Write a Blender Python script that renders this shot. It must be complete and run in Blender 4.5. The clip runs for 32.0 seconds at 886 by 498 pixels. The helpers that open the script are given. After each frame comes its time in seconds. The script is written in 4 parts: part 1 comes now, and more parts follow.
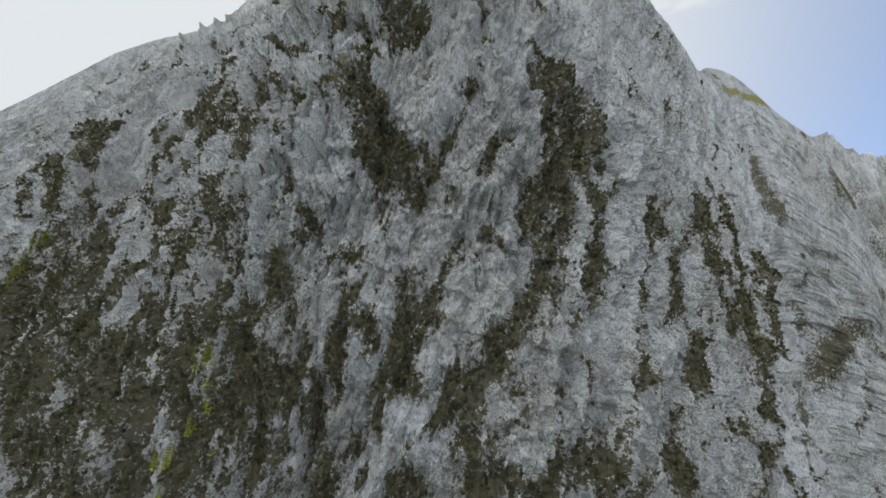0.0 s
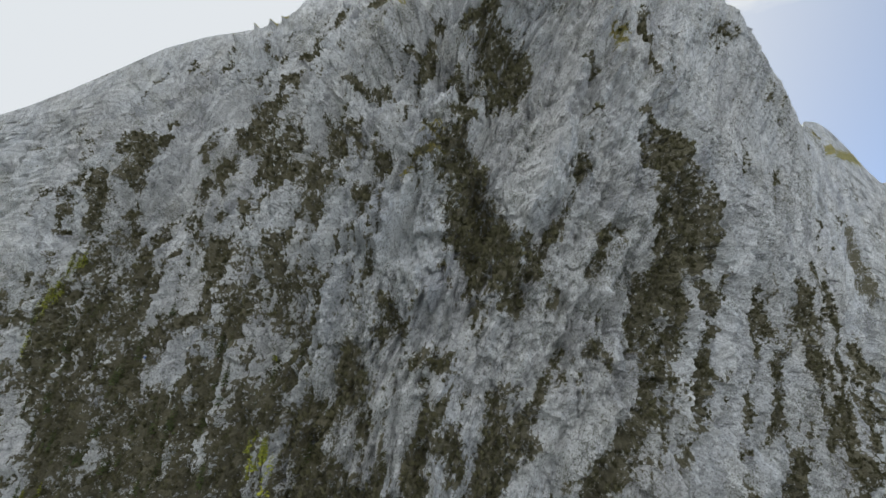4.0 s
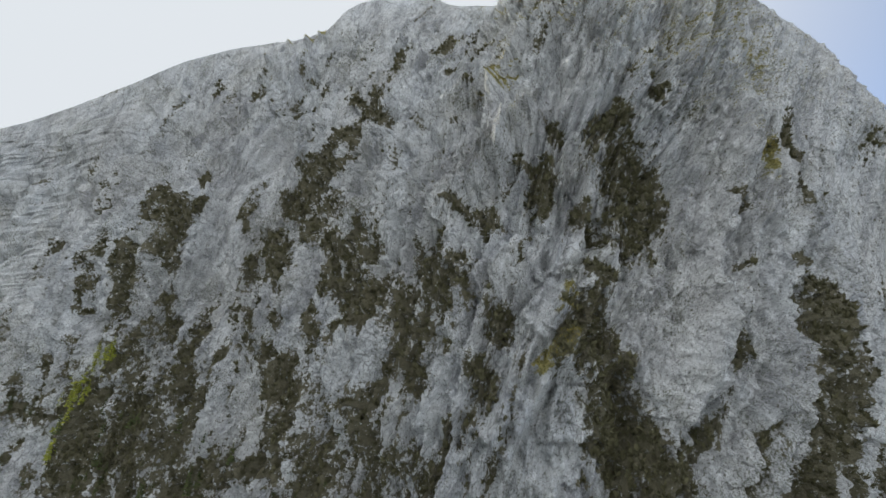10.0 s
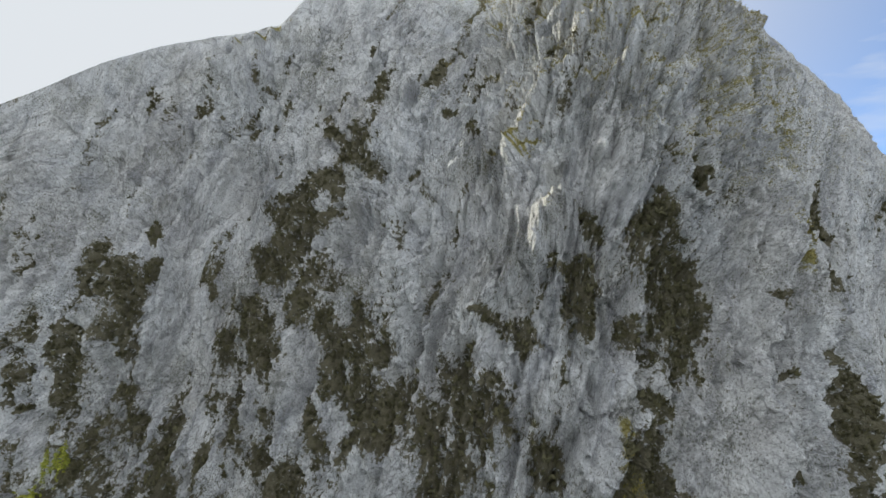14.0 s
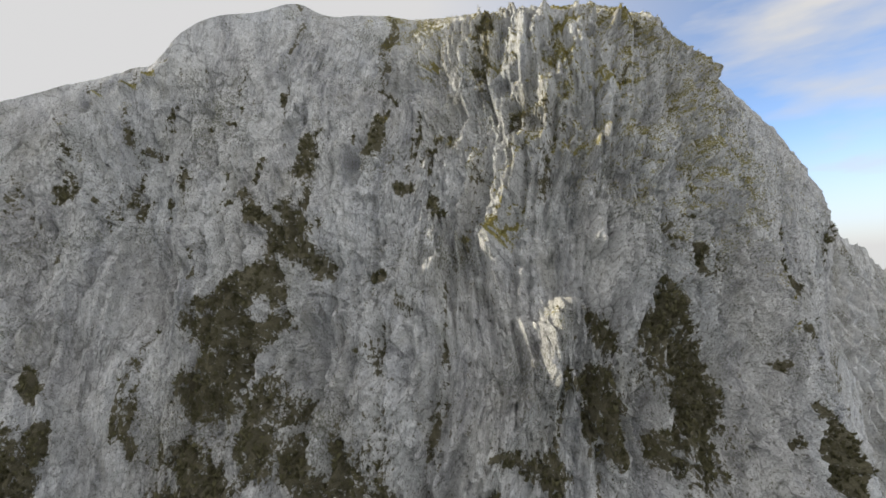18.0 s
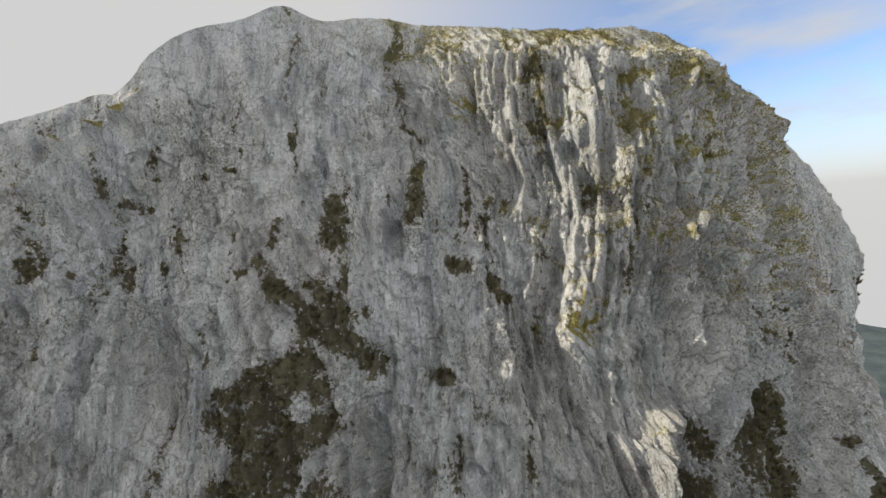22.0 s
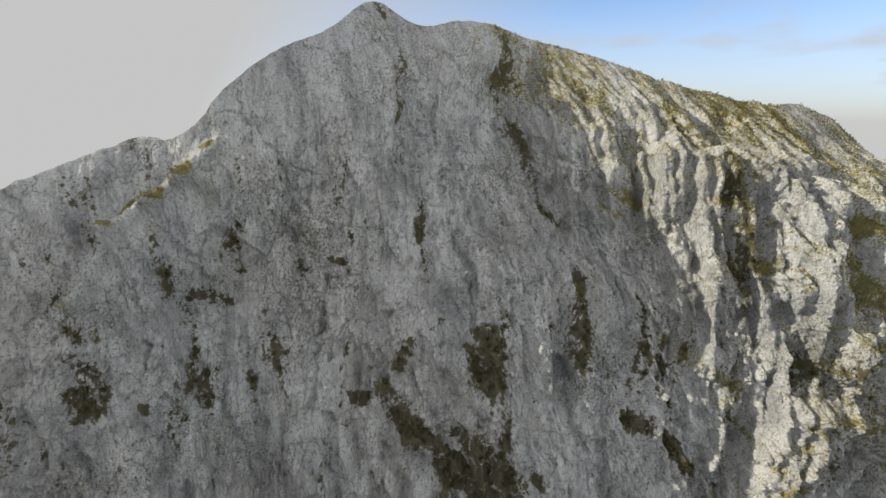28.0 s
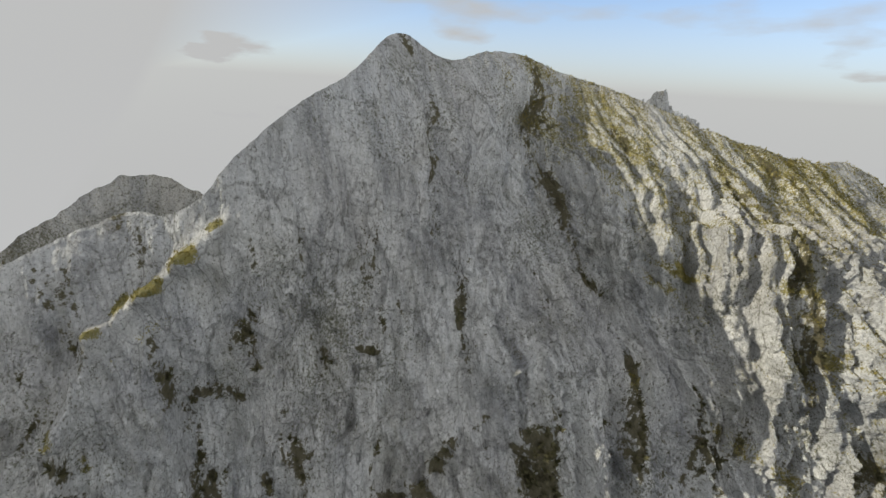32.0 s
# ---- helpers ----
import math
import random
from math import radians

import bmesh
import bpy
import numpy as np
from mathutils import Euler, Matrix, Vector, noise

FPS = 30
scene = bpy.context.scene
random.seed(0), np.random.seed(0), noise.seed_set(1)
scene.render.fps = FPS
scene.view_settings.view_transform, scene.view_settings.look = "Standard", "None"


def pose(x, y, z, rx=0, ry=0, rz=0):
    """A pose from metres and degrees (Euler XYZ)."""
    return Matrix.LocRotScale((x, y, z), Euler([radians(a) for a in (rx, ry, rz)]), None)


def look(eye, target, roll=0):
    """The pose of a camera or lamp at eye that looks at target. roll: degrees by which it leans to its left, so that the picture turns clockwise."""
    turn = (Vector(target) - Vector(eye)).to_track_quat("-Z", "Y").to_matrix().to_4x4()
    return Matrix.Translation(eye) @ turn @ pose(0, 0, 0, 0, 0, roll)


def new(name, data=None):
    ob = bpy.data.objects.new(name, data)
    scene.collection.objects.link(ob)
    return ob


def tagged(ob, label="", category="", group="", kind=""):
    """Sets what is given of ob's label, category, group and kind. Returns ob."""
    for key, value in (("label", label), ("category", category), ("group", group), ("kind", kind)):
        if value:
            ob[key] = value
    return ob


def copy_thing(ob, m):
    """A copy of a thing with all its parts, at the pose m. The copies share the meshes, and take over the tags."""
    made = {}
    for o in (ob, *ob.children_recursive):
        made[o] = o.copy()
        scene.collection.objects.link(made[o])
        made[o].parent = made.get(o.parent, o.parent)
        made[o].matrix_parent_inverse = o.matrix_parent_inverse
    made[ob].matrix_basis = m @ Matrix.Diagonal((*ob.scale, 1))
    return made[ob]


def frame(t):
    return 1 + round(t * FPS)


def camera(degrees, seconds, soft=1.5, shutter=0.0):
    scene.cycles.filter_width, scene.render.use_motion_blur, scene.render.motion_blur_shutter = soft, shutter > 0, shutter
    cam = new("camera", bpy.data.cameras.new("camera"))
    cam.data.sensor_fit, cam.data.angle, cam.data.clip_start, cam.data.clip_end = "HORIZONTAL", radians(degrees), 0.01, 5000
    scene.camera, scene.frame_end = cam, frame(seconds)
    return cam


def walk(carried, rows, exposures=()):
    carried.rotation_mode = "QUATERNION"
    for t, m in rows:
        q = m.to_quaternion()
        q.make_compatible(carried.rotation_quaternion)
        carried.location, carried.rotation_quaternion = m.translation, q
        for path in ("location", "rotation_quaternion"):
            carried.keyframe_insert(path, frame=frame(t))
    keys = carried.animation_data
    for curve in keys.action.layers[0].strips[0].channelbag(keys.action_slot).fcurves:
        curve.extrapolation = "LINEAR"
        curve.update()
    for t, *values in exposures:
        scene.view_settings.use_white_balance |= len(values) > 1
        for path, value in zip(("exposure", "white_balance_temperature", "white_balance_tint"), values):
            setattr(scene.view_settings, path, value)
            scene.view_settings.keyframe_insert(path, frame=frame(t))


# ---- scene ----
cam = camera(87.27, 32.0)
PATH = [
    (0, look((-5.87, 7.15, 210.24), (-10.78, 102.29, 240.65), 0.82)),
    (0.5, look((-10.30, 9.00, 218.76), (-15.06, 104.25, 248.84), 1.62)),
    (1, look((-14.98, 10.84, 227.22), (-20.09, 106.33, 256.47), 2.30)),
    (1.5, look((-19.88, 12.48, 235.65), (-25.96, 107.88, 265.02), 3.58)),
    (2, look((-24.84, 13.97, 243.69), (-30.07, 109.47, 272.89), 4.15)),
    (2.5, look((-30.79, 15.49, 251.05), (-36.20, 111.34, 279.05), 4.55)),
    (3, look((-37.80, 16.94, 258.11), (-44.54, 112.76, 285.93), 5.72)),
    (3.5, look((-44.74, 18.46, 264.92), (-52.21, 114.26, 292.64), 6.37)),
    (5.5, look((-69.31, 25.36, 291.45), (-76.85, 121.64, 317.42), 6.61)),
    (6, look((-75.83, 26.32, 299.70), (-83.94, 122.47, 325.94), 7.25)),
    (6.5, look((-82.20, 27.00, 308.74), (-90.15, 123.12, 335.16), 7.85)),
    (7, look((-88.27, 27.81, 317.50), (-96.06, 124.11, 343.29), 8.35)),
    (7.5, look((-93.91, 28.90, 325.71), (-101.29, 125.62, 350.00), 8.75)),
    (8, look((-99.52, 30.00, 334.04), (-106.34, 126.98, 357.48), 8.82)),
    (8.5, look((-105.48, 30.95, 342.72), (-111.96, 128.11, 365.47), 8.88)),
    (9, look((-111.89, 31.90, 351.70), (-117.59, 129.36, 373.39), 8.66)),
    (9.5, look((-118.92, 32.96, 360.92), (-123.85, 130.75, 381.22), 8.31)),
    (10, look((-126.52, 34.23, 370.12), (-130.57, 132.35, 388.98), 8.38)),
    (10.5, look((-134.11, 35.78, 379.52), (-136.76, 134.25, 396.73), 7.68)),
    (11, look((-141.08, 37.58, 389.55), (-143.19, 136.26, 405.62), 7.35)),
    (11.5, look((-146.54, 39.94, 399.91), (-146.46, 138.78, 415.10), 7.08)),
    (12, look((-151.34, 42.67, 409.65), (-148.18, 141.71, 423.12), 6.49)),
    (12.5, look((-157.36, 45.43, 418.93), (-153.71, 144.61, 431.16), 6.22)),
    (13, look((-163.54, 48.45, 427.77), (-158.62, 147.77, 438.33), 6.19)),
    (13.5, look((-169.38, 51.87, 436.84), (-161.06, 151.08, 446.26), 6.02)),
    (14, look((-176.19, 55.42, 446.97), (-165.82, 154.52, 455.50), 5.68)),
    (14.5, look((-183.74, 59.19, 457.62), (-171.83, 158.16, 465.66), 5.25)),
    (16.5, look((-212.28, 76.04, 494.33), (-194.36, 174.27, 499.68), 0.83)),
    (17, look((-212.28, 82.44, 500.98), (-188.95, 179.55, 505.99), -0.46)),
    (17.5, look((-209.74, 89.16, 506.51), (-181.31, 184.91, 511.33), -1.89)),
    (18, look((-209.19, 95.28, 512.30), (-177.73, 190.13, 516.11), -2.83)),
    (18.5, look((-211.87, 100.74, 519.17), (-178.17, 194.86, 521.71), -3.58)),
    (19, look((-217.27, 105.89, 527.35), (-182.81, 199.75, 528.49), -3.67)),
    (19.5, look((-223.67, 110.96, 536.38), (-188.15, 204.44, 536.44), -3.90)),
    (20, look((-229.65, 116.03, 545.34), (-193.19, 209.13, 544.03), -4.26)),
    (20.5, look((-234.54, 121.11, 553.71), (-196.78, 213.66, 550.60), -4.19)),
    (21, look((-238.56, 126.26, 561.66), (-199.52, 218.21, 557.11), -4.36)),
    (21.5, look((-242.35, 131.58, 569.59), (-202.24, 223.00, 563.74), -4.65)),
    (22, look((-246.78, 137.38, 578.02), (-205.25, 228.07, 570.89), -4.72)),
    (22.5, look((-253.08, 144.21, 587.35), (-210.28, 234.13, 578.27), -4.94)),
    (23, look((-261.66, 152.36, 597.88), (-218.94, 242.10, 586.86), -4.05)),
    (23.5, look((-270.40, 161.04, 608.65), (-228.87, 251.01, 595.24), -3.07)),
    (24, look((-276.13, 168.79, 618.25), (-233.11, 257.75, 602.92), -2.55)),
    (24.5, look((-279.25, 175.58, 626.55), (-234.39, 263.35, 609.71), -2.08)),
    (25, look((-282.15, 182.56, 634.24), (-235.65, 269.14, 615.76), -1.99)),
    (25.5, look((-286.75, 190.78, 641.83), (-239.60, 276.67, 621.83), -1.54)),
    (26, look((-292.62, 200.10, 649.30), (-245.36, 285.45, 627.34), -1.12)),
    (26.5, look((-297.83, 209.52, 656.46), (-249.71, 293.99, 633.01), -0.39)),
    (28.5, look((-310.53, 243.89, 681.49), (-257.41, 323.48, 652.45), 1.44)),
    (29, look((-312.40, 251.13, 686.52), (-258.39, 329.80, 656.60), 1.86)),
    (29.5, look((-313.05, 257.23, 690.92), (-258.76, 335.40, 660.23), 2.06)),
    (30, look((-312.66, 262.44, 695.02), (-257.86, 340.08, 663.88), 2.32)),
    (30.5, look((-311.86, 267.38, 698.95), (-254.59, 342.92, 667.13), 2.51)),
    (31, look((-312.29, 273.16, 702.97), (-255.05, 348.53, 670.68), 2.55)),
    (31.5, look((-313.60, 279.46, 707.19), (-256.30, 354.43, 674.08), 2.74)),
    (32, look((-315.23, 285.94, 711.33), (-257.58, 360.42, 677.72), 3.18)),
]
walk(cam, PATH, [(0, 1.66, 6150, 7), (13, 1.66, 6050, 7), (19, 1.45, 6500, 10), (26, 1.24, 6500, 9), (32, 1.06, 6450, 8)])

# ---- light ----
SUN_WAY = Vector((-1.17, 0.95, 0.72)).normalized()
world = bpy.data.worlds.new("sky")
scene.world = world
world.use_nodes = True
wn, wl = world.node_tree.nodes, world.node_tree.links
for n in list(wn):
    wn.remove(n)
sky = wn.new("ShaderNodeTexSky")
sky.sky_type = "NISHITA"
sky.sun_disc = False
sky.sun_elevation = math.asin(SUN_WAY.z)
sky.sun_rotation = math.atan2(SUN_WAY.x, SUN_WAY.y)
sky.altitude = 1800
sky.air_density, sky.dust_density, sky.ozone_density = 0.75, 0.6, 1.3
w_co = wn.new("ShaderNodeTexCoord")
w_map = wn.new("ShaderNodeMapping")
w_map.inputs["Scale"].default_value = (1.6, 1.6, 6.0)
w_map.inputs["Location"].default_value = (0.4, 0.0, 0.0)
w_noise = wn.new("ShaderNodeTexNoise")
w_noise.inputs["Scale"].default_value = 1.5
w_noise.inputs["Detail"].default_value = 7
w_noise.inputs["Roughness"].default_value = 0.5
w_toward = wn.new("ShaderNodeVectorMath")
w_toward.operation = "DOT_PRODUCT"
w_toward.inputs[1].default_value = SUN_WAY
w_veil = wn.new("ShaderNodeMapRange")
w_veil.inputs["From Min"].default_value, w_veil.inputs["From Max"].default_value = -0.05, 0.50
w_veil.inputs["To Min"].default_value, w_veil.inputs["To Max"].default_value = 0.04, 1.0
w_split = wn.new("ShaderNodeSeparateXYZ")
w_low = wn.new("ShaderNodeMapRange")
w_low.inputs["From Min"].default_value, w_low.inputs["From Max"].default_value = 0.20, 0.0
w_low.inputs["To Min"].default_value, w_low.inputs["To Max"].default_value = 0.0, 0.97
w_cloud = wn.new("ShaderNodeMapRange")
w_cloud.inputs["From Min"].default_value, w_cloud.inputs["From Max"].default_value = 0.42, 0.62
w_cloud.inputs["To Min"].default_value, w_cloud.inputs["To Max"].default_value = 0.04, 1.0
w_most = wn.new("ShaderNodeMath")
w_most.operation = "MAXIMUM"
w_fac = wn.new("ShaderNodeMath")
w_fac.operation = "MAXIMUM"
w_mix = wn.new("ShaderNodeMix")
w_mix.data_type = "RGBA"
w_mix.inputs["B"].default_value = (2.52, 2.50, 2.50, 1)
w_bg = wn.new("ShaderNodeBackground")
w_bg.inputs["Strength"].default_value = 0.10
w_out = wn.new("ShaderNodeOutputWorld")
wl.new(w_co.outputs["Generated"], w_map.inputs["Vector"])
wl.new(w_co.outputs["Generated"], w_toward.inputs[0])
wl.new(w_co.outputs["Generated"], w_split.inputs["Vector"])
wl.new(w_map.outputs["Vector"], w_noise.inputs["Vector"])
wl.new(w_noise.outputs["Fac"], w_cloud.inputs["Value"])
wl.new(w_toward.outputs["Value"], w_veil.inputs["Value"])
wl.new(w_split.outputs["Z"], w_low.inputs["Value"])
wl.new(w_veil.outputs["Result"], w_most.inputs[0])
wl.new(w_low.outputs["Result"], w_most.inputs[1])
wl.new(w_most.outputs["Value"], w_fac.inputs[0])
wl.new(w_cloud.outputs["Result"], w_fac.inputs[1])
wl.new(sky.outputs["Color"], w_mix.inputs["A"])
# fill light added: unseen southern sky made white and up to 1.95 times brighter
w_south_fill = wn.new("ShaderNodeMapRange")
w_south_fill.inputs["From Min"].default_value, w_south_fill.inputs["From Max"].default_value = -0.05, -0.9
w_south_fill.inputs["To Min"].default_value, w_south_fill.inputs["To Max"].default_value = 1.0, 1.95
w_south_white = wn.new("ShaderNodeMapRange")
w_south_white.inputs["From Min"].default_value, w_south_white.inputs["From Max"].default_value = 0.1, -0.5
w_south_white.inputs["To Min"].default_value, w_south_white.inputs["To Max"].default_value = 0.0, 0.95
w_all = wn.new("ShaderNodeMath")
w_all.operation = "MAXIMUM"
wl.new(w_split.outputs["Y"], w_south_white.inputs["Value"])
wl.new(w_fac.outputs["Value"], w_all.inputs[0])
wl.new(w_south_white.outputs["Result"], w_all.inputs[1])
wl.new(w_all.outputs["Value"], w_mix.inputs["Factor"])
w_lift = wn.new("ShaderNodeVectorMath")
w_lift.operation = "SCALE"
wl.new(w_split.outputs["Y"], w_south_fill.inputs["Value"])
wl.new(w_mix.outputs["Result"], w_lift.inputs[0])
wl.new(w_south_fill.outputs["Result"], w_lift.inputs["Scale"])
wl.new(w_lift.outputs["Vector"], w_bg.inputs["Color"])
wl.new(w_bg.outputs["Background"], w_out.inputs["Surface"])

sun = new("sun", bpy.data.lights.new("sun", "SUN"))
sun.data.energy, sun.data.angle, sun.data.color = 2.05, radians(0.53), (1.0, 0.92, 0.76)
sun.matrix_world = look(SUN_WAY * 100, (0, 0, 0))


# ---- materials ----
def material(name):
    m = bpy.data.materials.new(name)
    m.use_nodes = True
    m.node_tree.nodes["Principled BSDF"].inputs["Specular IOR Level"].default_value = 0.2
    return m, m.node_tree.nodes, m.node_tree.links, m.node_tree.nodes["Principled BSDF"]


def place(nodes, links, scale, kind="Object", turn=0):
    co, mp = nodes.new("ShaderNodeTexCoord"), nodes.new("ShaderNodeMapping")
    mp.inputs["Scale"].default_value = scale
    mp.inputs["Rotation"].default_value = (0, turn, 0)
    links.new(co.outputs[kind], mp.inputs["Vector"])
    return mp.outputs["Vector"]


def grain(nodes, links, vector, scale, detail=6, rough=0.6, warp=0.0):
    n = nodes.new("ShaderNodeTexNoise")
    n.inputs["Scale"].default_value, n.inputs["Detail"].default_value = scale, detail
    n.inputs["Roughness"].default_value, n.inputs["Distortion"].default_value = rough, warp
    links.new(vector, n.inputs["Vector"])
    return n.outputs["Fac"]


def ramp(nodes, links, fac, stops):
    r = nodes.new("ShaderNodeValToRGB")
    while len(r.color_ramp.elements) < len(stops):
        r.color_ramp.elements.new(0.5)
    for e, (p, c) in zip(r.color_ramp.elements, stops):
        e.position, e.color = p, (*c, 1) if len(c) == 3 else c
    links.new(fac, r.inputs["Fac"])
    return r.outputs["Color"]


def mix(nodes, links, fac, a, b, blend="MIX"):
    m = nodes.new("ShaderNodeMix")
    m.data_type, m.blend_type = "RGBA", blend
    for key, v in (("Factor", fac), ("A", a), ("B", b)):
        if isinstance(v, (int, float)):
            m.inputs[key].default_value = v
        elif isinstance(v, tuple):
            m.inputs[key].default_value = (*v, 1)
        else:
            links.new(v, m.inputs[key])
    return m.outputs["Result"]


def maths(nodes, links, op, a, b, clamp=False):
    m = nodes.new("ShaderNodeMath")
    m.operation, m.use_clamp = op, clamp
    for k, v in enumerate((a, b)):
        if isinstance(v, (int, float)):
            m.inputs[k].default_value = v
        else:
            links.new(v, m.inputs[k])
    return m.outputs["Value"]


def bump(nodes, links, bsdf, height, distance, strength=1.0, before=None):
    b = nodes.new("ShaderNodeBump")
    b.inputs["Distance"].default_value, b.inputs["Strength"].default_value = distance, strength
    links.new(height, b.inputs["Height"])
    if before is not None:
        links.new(before, b.inputs["Normal"])
    links.new(b.outputs["Normal"], bsdf.inputs["Normal"])
    return b.outputs["Normal"]


def attribute(nodes, name):
    a = nodes.new("ShaderNodeAttribute")
    a.attribute_name = name
    return a.outputs["Fac"]


def limestone(name):
    m, n, l, b = material(name)
    b.inputs["Roughness"].default_value = 0.92
    fine = grain(n, l, place(n, l, (1, 1, 1)), 0.9, 8, 0.72)
    run = n.new("ShaderNodeCombineXYZ")
    l.new(attribute(n, "fall"), run.inputs["X"])
    l.new(maths(n, l, "MULTIPLY", attribute(n, "up"), 0.14), run.inputs["Z"])
    streak = grain(n, l, run.outputs["Vector"], 0.14, 7, 0.65, 0.5)
    stria = grain(n, l, run.outputs["Vector"], 0.62, 5, 0.6, 0.4)
    broad = grain(n, l, place(n, l, (0.018, 0.018, 0.010)), 1.0, 4, 0.5)
    stone = ramp(n, l, streak, [(0.30, (0.38, 0.39, 0.40)), (0.42, (0.50, 0.51, 0.52)), (0.56, (0.58, 0.59, 0.59)), (0.72, (0.66, 0.66, 0.65))])
    stone = mix(n, l, ramp(n, l, broad, [(0.35, (0, 0, 0)), (0.65, (1, 1, 1))]), stone, mix(n, l, 0.35, stone, (0.40, 0.37, 0.33)))
    stone = mix(n, l, ramp(n, l, stria, [(0.34, (0.6, 0.6, 0.6)), (0.46, (0, 0, 0))]), stone, mix(n, l, 0.6, stone, (0.20, 0.195, 0.19)))
    stone = mix(n, l, 0.7, stone, ramp(n, l, fine, [(0.3, (0.28, 0.28, 0.28)), (0.7, (0.76, 0.76, 0.76))]), "OVERLAY")
    blot = n.new("ShaderNodeMapping")
    blot.inputs["Scale"].default_value = (1, 1, 2.8)
    l.new(run.outputs["Vector"], blot.inputs["Vector"])
    stain = grain(n, l, blot.outputs["Vector"], 0.055, 8, 0.66, 1.0)
    stone = mix(n, l, 0.75, stone, ramp(n, l, stain, [(0.36, (0.30, 0.30, 0.31)), (0.48, (0.56, 0.56, 0.56)), (0.62, (0.72, 0.715, 0.70))]), "OVERLAY")
    blotch = grain(n, l, place(n, l, (1, 1, 0.65)), 0.05, 9, 0.68, 0.6)
    stone = mix(n, l, ramp(n, l, blotch, [(0.52, (0, 0, 0)), (0.66, (0.45, 0.45, 0.45))]), stone, (0.27, 0.26, 0.21))
    joint = n.new("ShaderNodeTexVoronoi")
    joint.feature = "DISTANCE_TO_EDGE"
    joint.inputs["Scale"].default_value = 0.034
    lean = n.new("ShaderNodeVectorMath")
    lean.operation = "ADD"
    l.new(place(n, l, (1, 0.6, 0.55), turn=0.6), lean.inputs[0])
    sway = n.new("ShaderNodeTexNoise")
    sway.inputs["Scale"].default_value, sway.inputs["Detail"].default_value = 0.05, 7
    l.new(place(n, l, (1, 1, 1)), sway.inputs["Vector"])
    wide = n.new("ShaderNodeVectorMath")
    wide.operation = "SCALE"
    wide.inputs["Scale"].default_value = 26.0
    l.new(sway.outputs["Color"], wide.inputs[0])
    l.new(wide.outputs["Vector"], lean.inputs[1])
    l.new(lean.outputs["Vector"], joint.inputs["Vector"])
    joints = ramp(n, l, joint.outputs["Distance"], [(0.0, (0.75, 0.75, 0.75)), (0.022, (0, 0, 0))])
    joints = mix(n, l, ramp(n, l, stria, [(0.42, (0.15, 0.15, 0.15)), (0.56, (1, 1, 1))]), (0, 0, 0), joints)
    stone = mix(n, l, joints, stone, (0.15, 0.145, 0.135))
    # cracks and dark pits
    seam = n.new("ShaderNodeTexVoronoi")
    seam.feature = "DISTANCE_TO_EDGE"
    seam.inputs["Scale"].default_value = 0.13
    bent = n.new("ShaderNodeVectorMath")
    bent.operation = "ADD"
    wob = n.new("ShaderNodeTexNoise")
    wob.inputs["Scale"].default_value, wob.inputs["Detail"].default_value = 0.12, 5
    l.new(run.outputs["Vector"], wob.inputs["Vector"])
    big = n.new("ShaderNodeVectorMath")
    big.operation = "SCALE"
    big.inputs["Scale"].default_value = 9.0
    l.new(wob.outputs["Color"], big.inputs[0])
    tall = n.new("ShaderNodeMapping")
    tall.inputs["Scale"].default_value = (1, 1, 3.2)
    l.new(run.outputs["Vector"], tall.inputs["Vector"])
    l.new(tall.outputs["Vector"], bent.inputs[0])
    l.new(big.outputs["Vector"], bent.inputs[1])
    l.new(bent.outputs["Vector"], seam.inputs["Vector"])
    seams = ramp(n, l, seam.outputs["Distance"], [(0.0, (0.6, 0.6, 0.6)), (0.03, (0, 0, 0))])
    seams = mix(n, l, ramp(n, l, grain(n, l, place(n, l, (1, 1, 1)), 0.03, 3), [(0.46, (0, 0, 0)), (0.60, (1, 1, 1))]), (0, 0, 0), seams)
    stone = mix(n, l, seams, stone, (0.16, 0.155, 0.145))
    pit = grain(n, l, place(n, l, (1, 1, 0.8)), 0.8, 6, 0.68)
    stone = mix(n, l, ramp(n, l, pit, [(0.36, (0.7, 0.7, 0.7)), (0.43, (0, 0, 0))]), stone, (0.13, 0.125, 0.10))
    small = None
    for size, thin, deep in ((0.30, 0.04, 0.5), (0.75, 0.06, 0.3)):
        cell = n.new("ShaderNodeTexVoronoi")
        cell.feature = "DISTANCE_TO_EDGE"
        cell.inputs["Scale"].default_value = size
        l.new(bent.outputs["Vector"], cell.inputs["Vector"])
        line = ramp(n, l, cell.outputs["Distance"], [(0.0, (deep, deep, deep)), (thin, (0, 0, 0))])
        line = mix(n, l, ramp(n, l, grain(n, l, place(n, l, (1, 1, 1)), size * 0.5, 4), [(0.40, (0.1, 0.1, 0.1)), (0.58, (1, 1, 1))]), (0, 0, 0), line)
        stone = mix(n, l, line, stone, (0.20, 0.195, 0.185))
        small = line if small is None else mix(n, l, 0.5, small, line, "ADD")
    # each broken face has weathered on its own
    stone = mix(n, l, 0.24, stone, ramp(n, l, attribute(n, "block"), [(0.05, (0.30, 0.30, 0.31)), (0.5, (0.52, 0.52, 0.52)), (0.95, (0.74, 0.735, 0.72))]), "OVERLAY")
    # small plants in the cracks
    dash = grain(n, l, place(n, l, (1, 1, 0.7)), 1.1, 5, 0.7)
    where = grain(n, l, place(n, l, (1, 1, 1)), 0.02, 4)
    dash = maths(n, l, "ADD", dash, maths(n, l, "MULTIPLY", maths(n, l, "SUBTRACT", where, 0.5), 0.5))
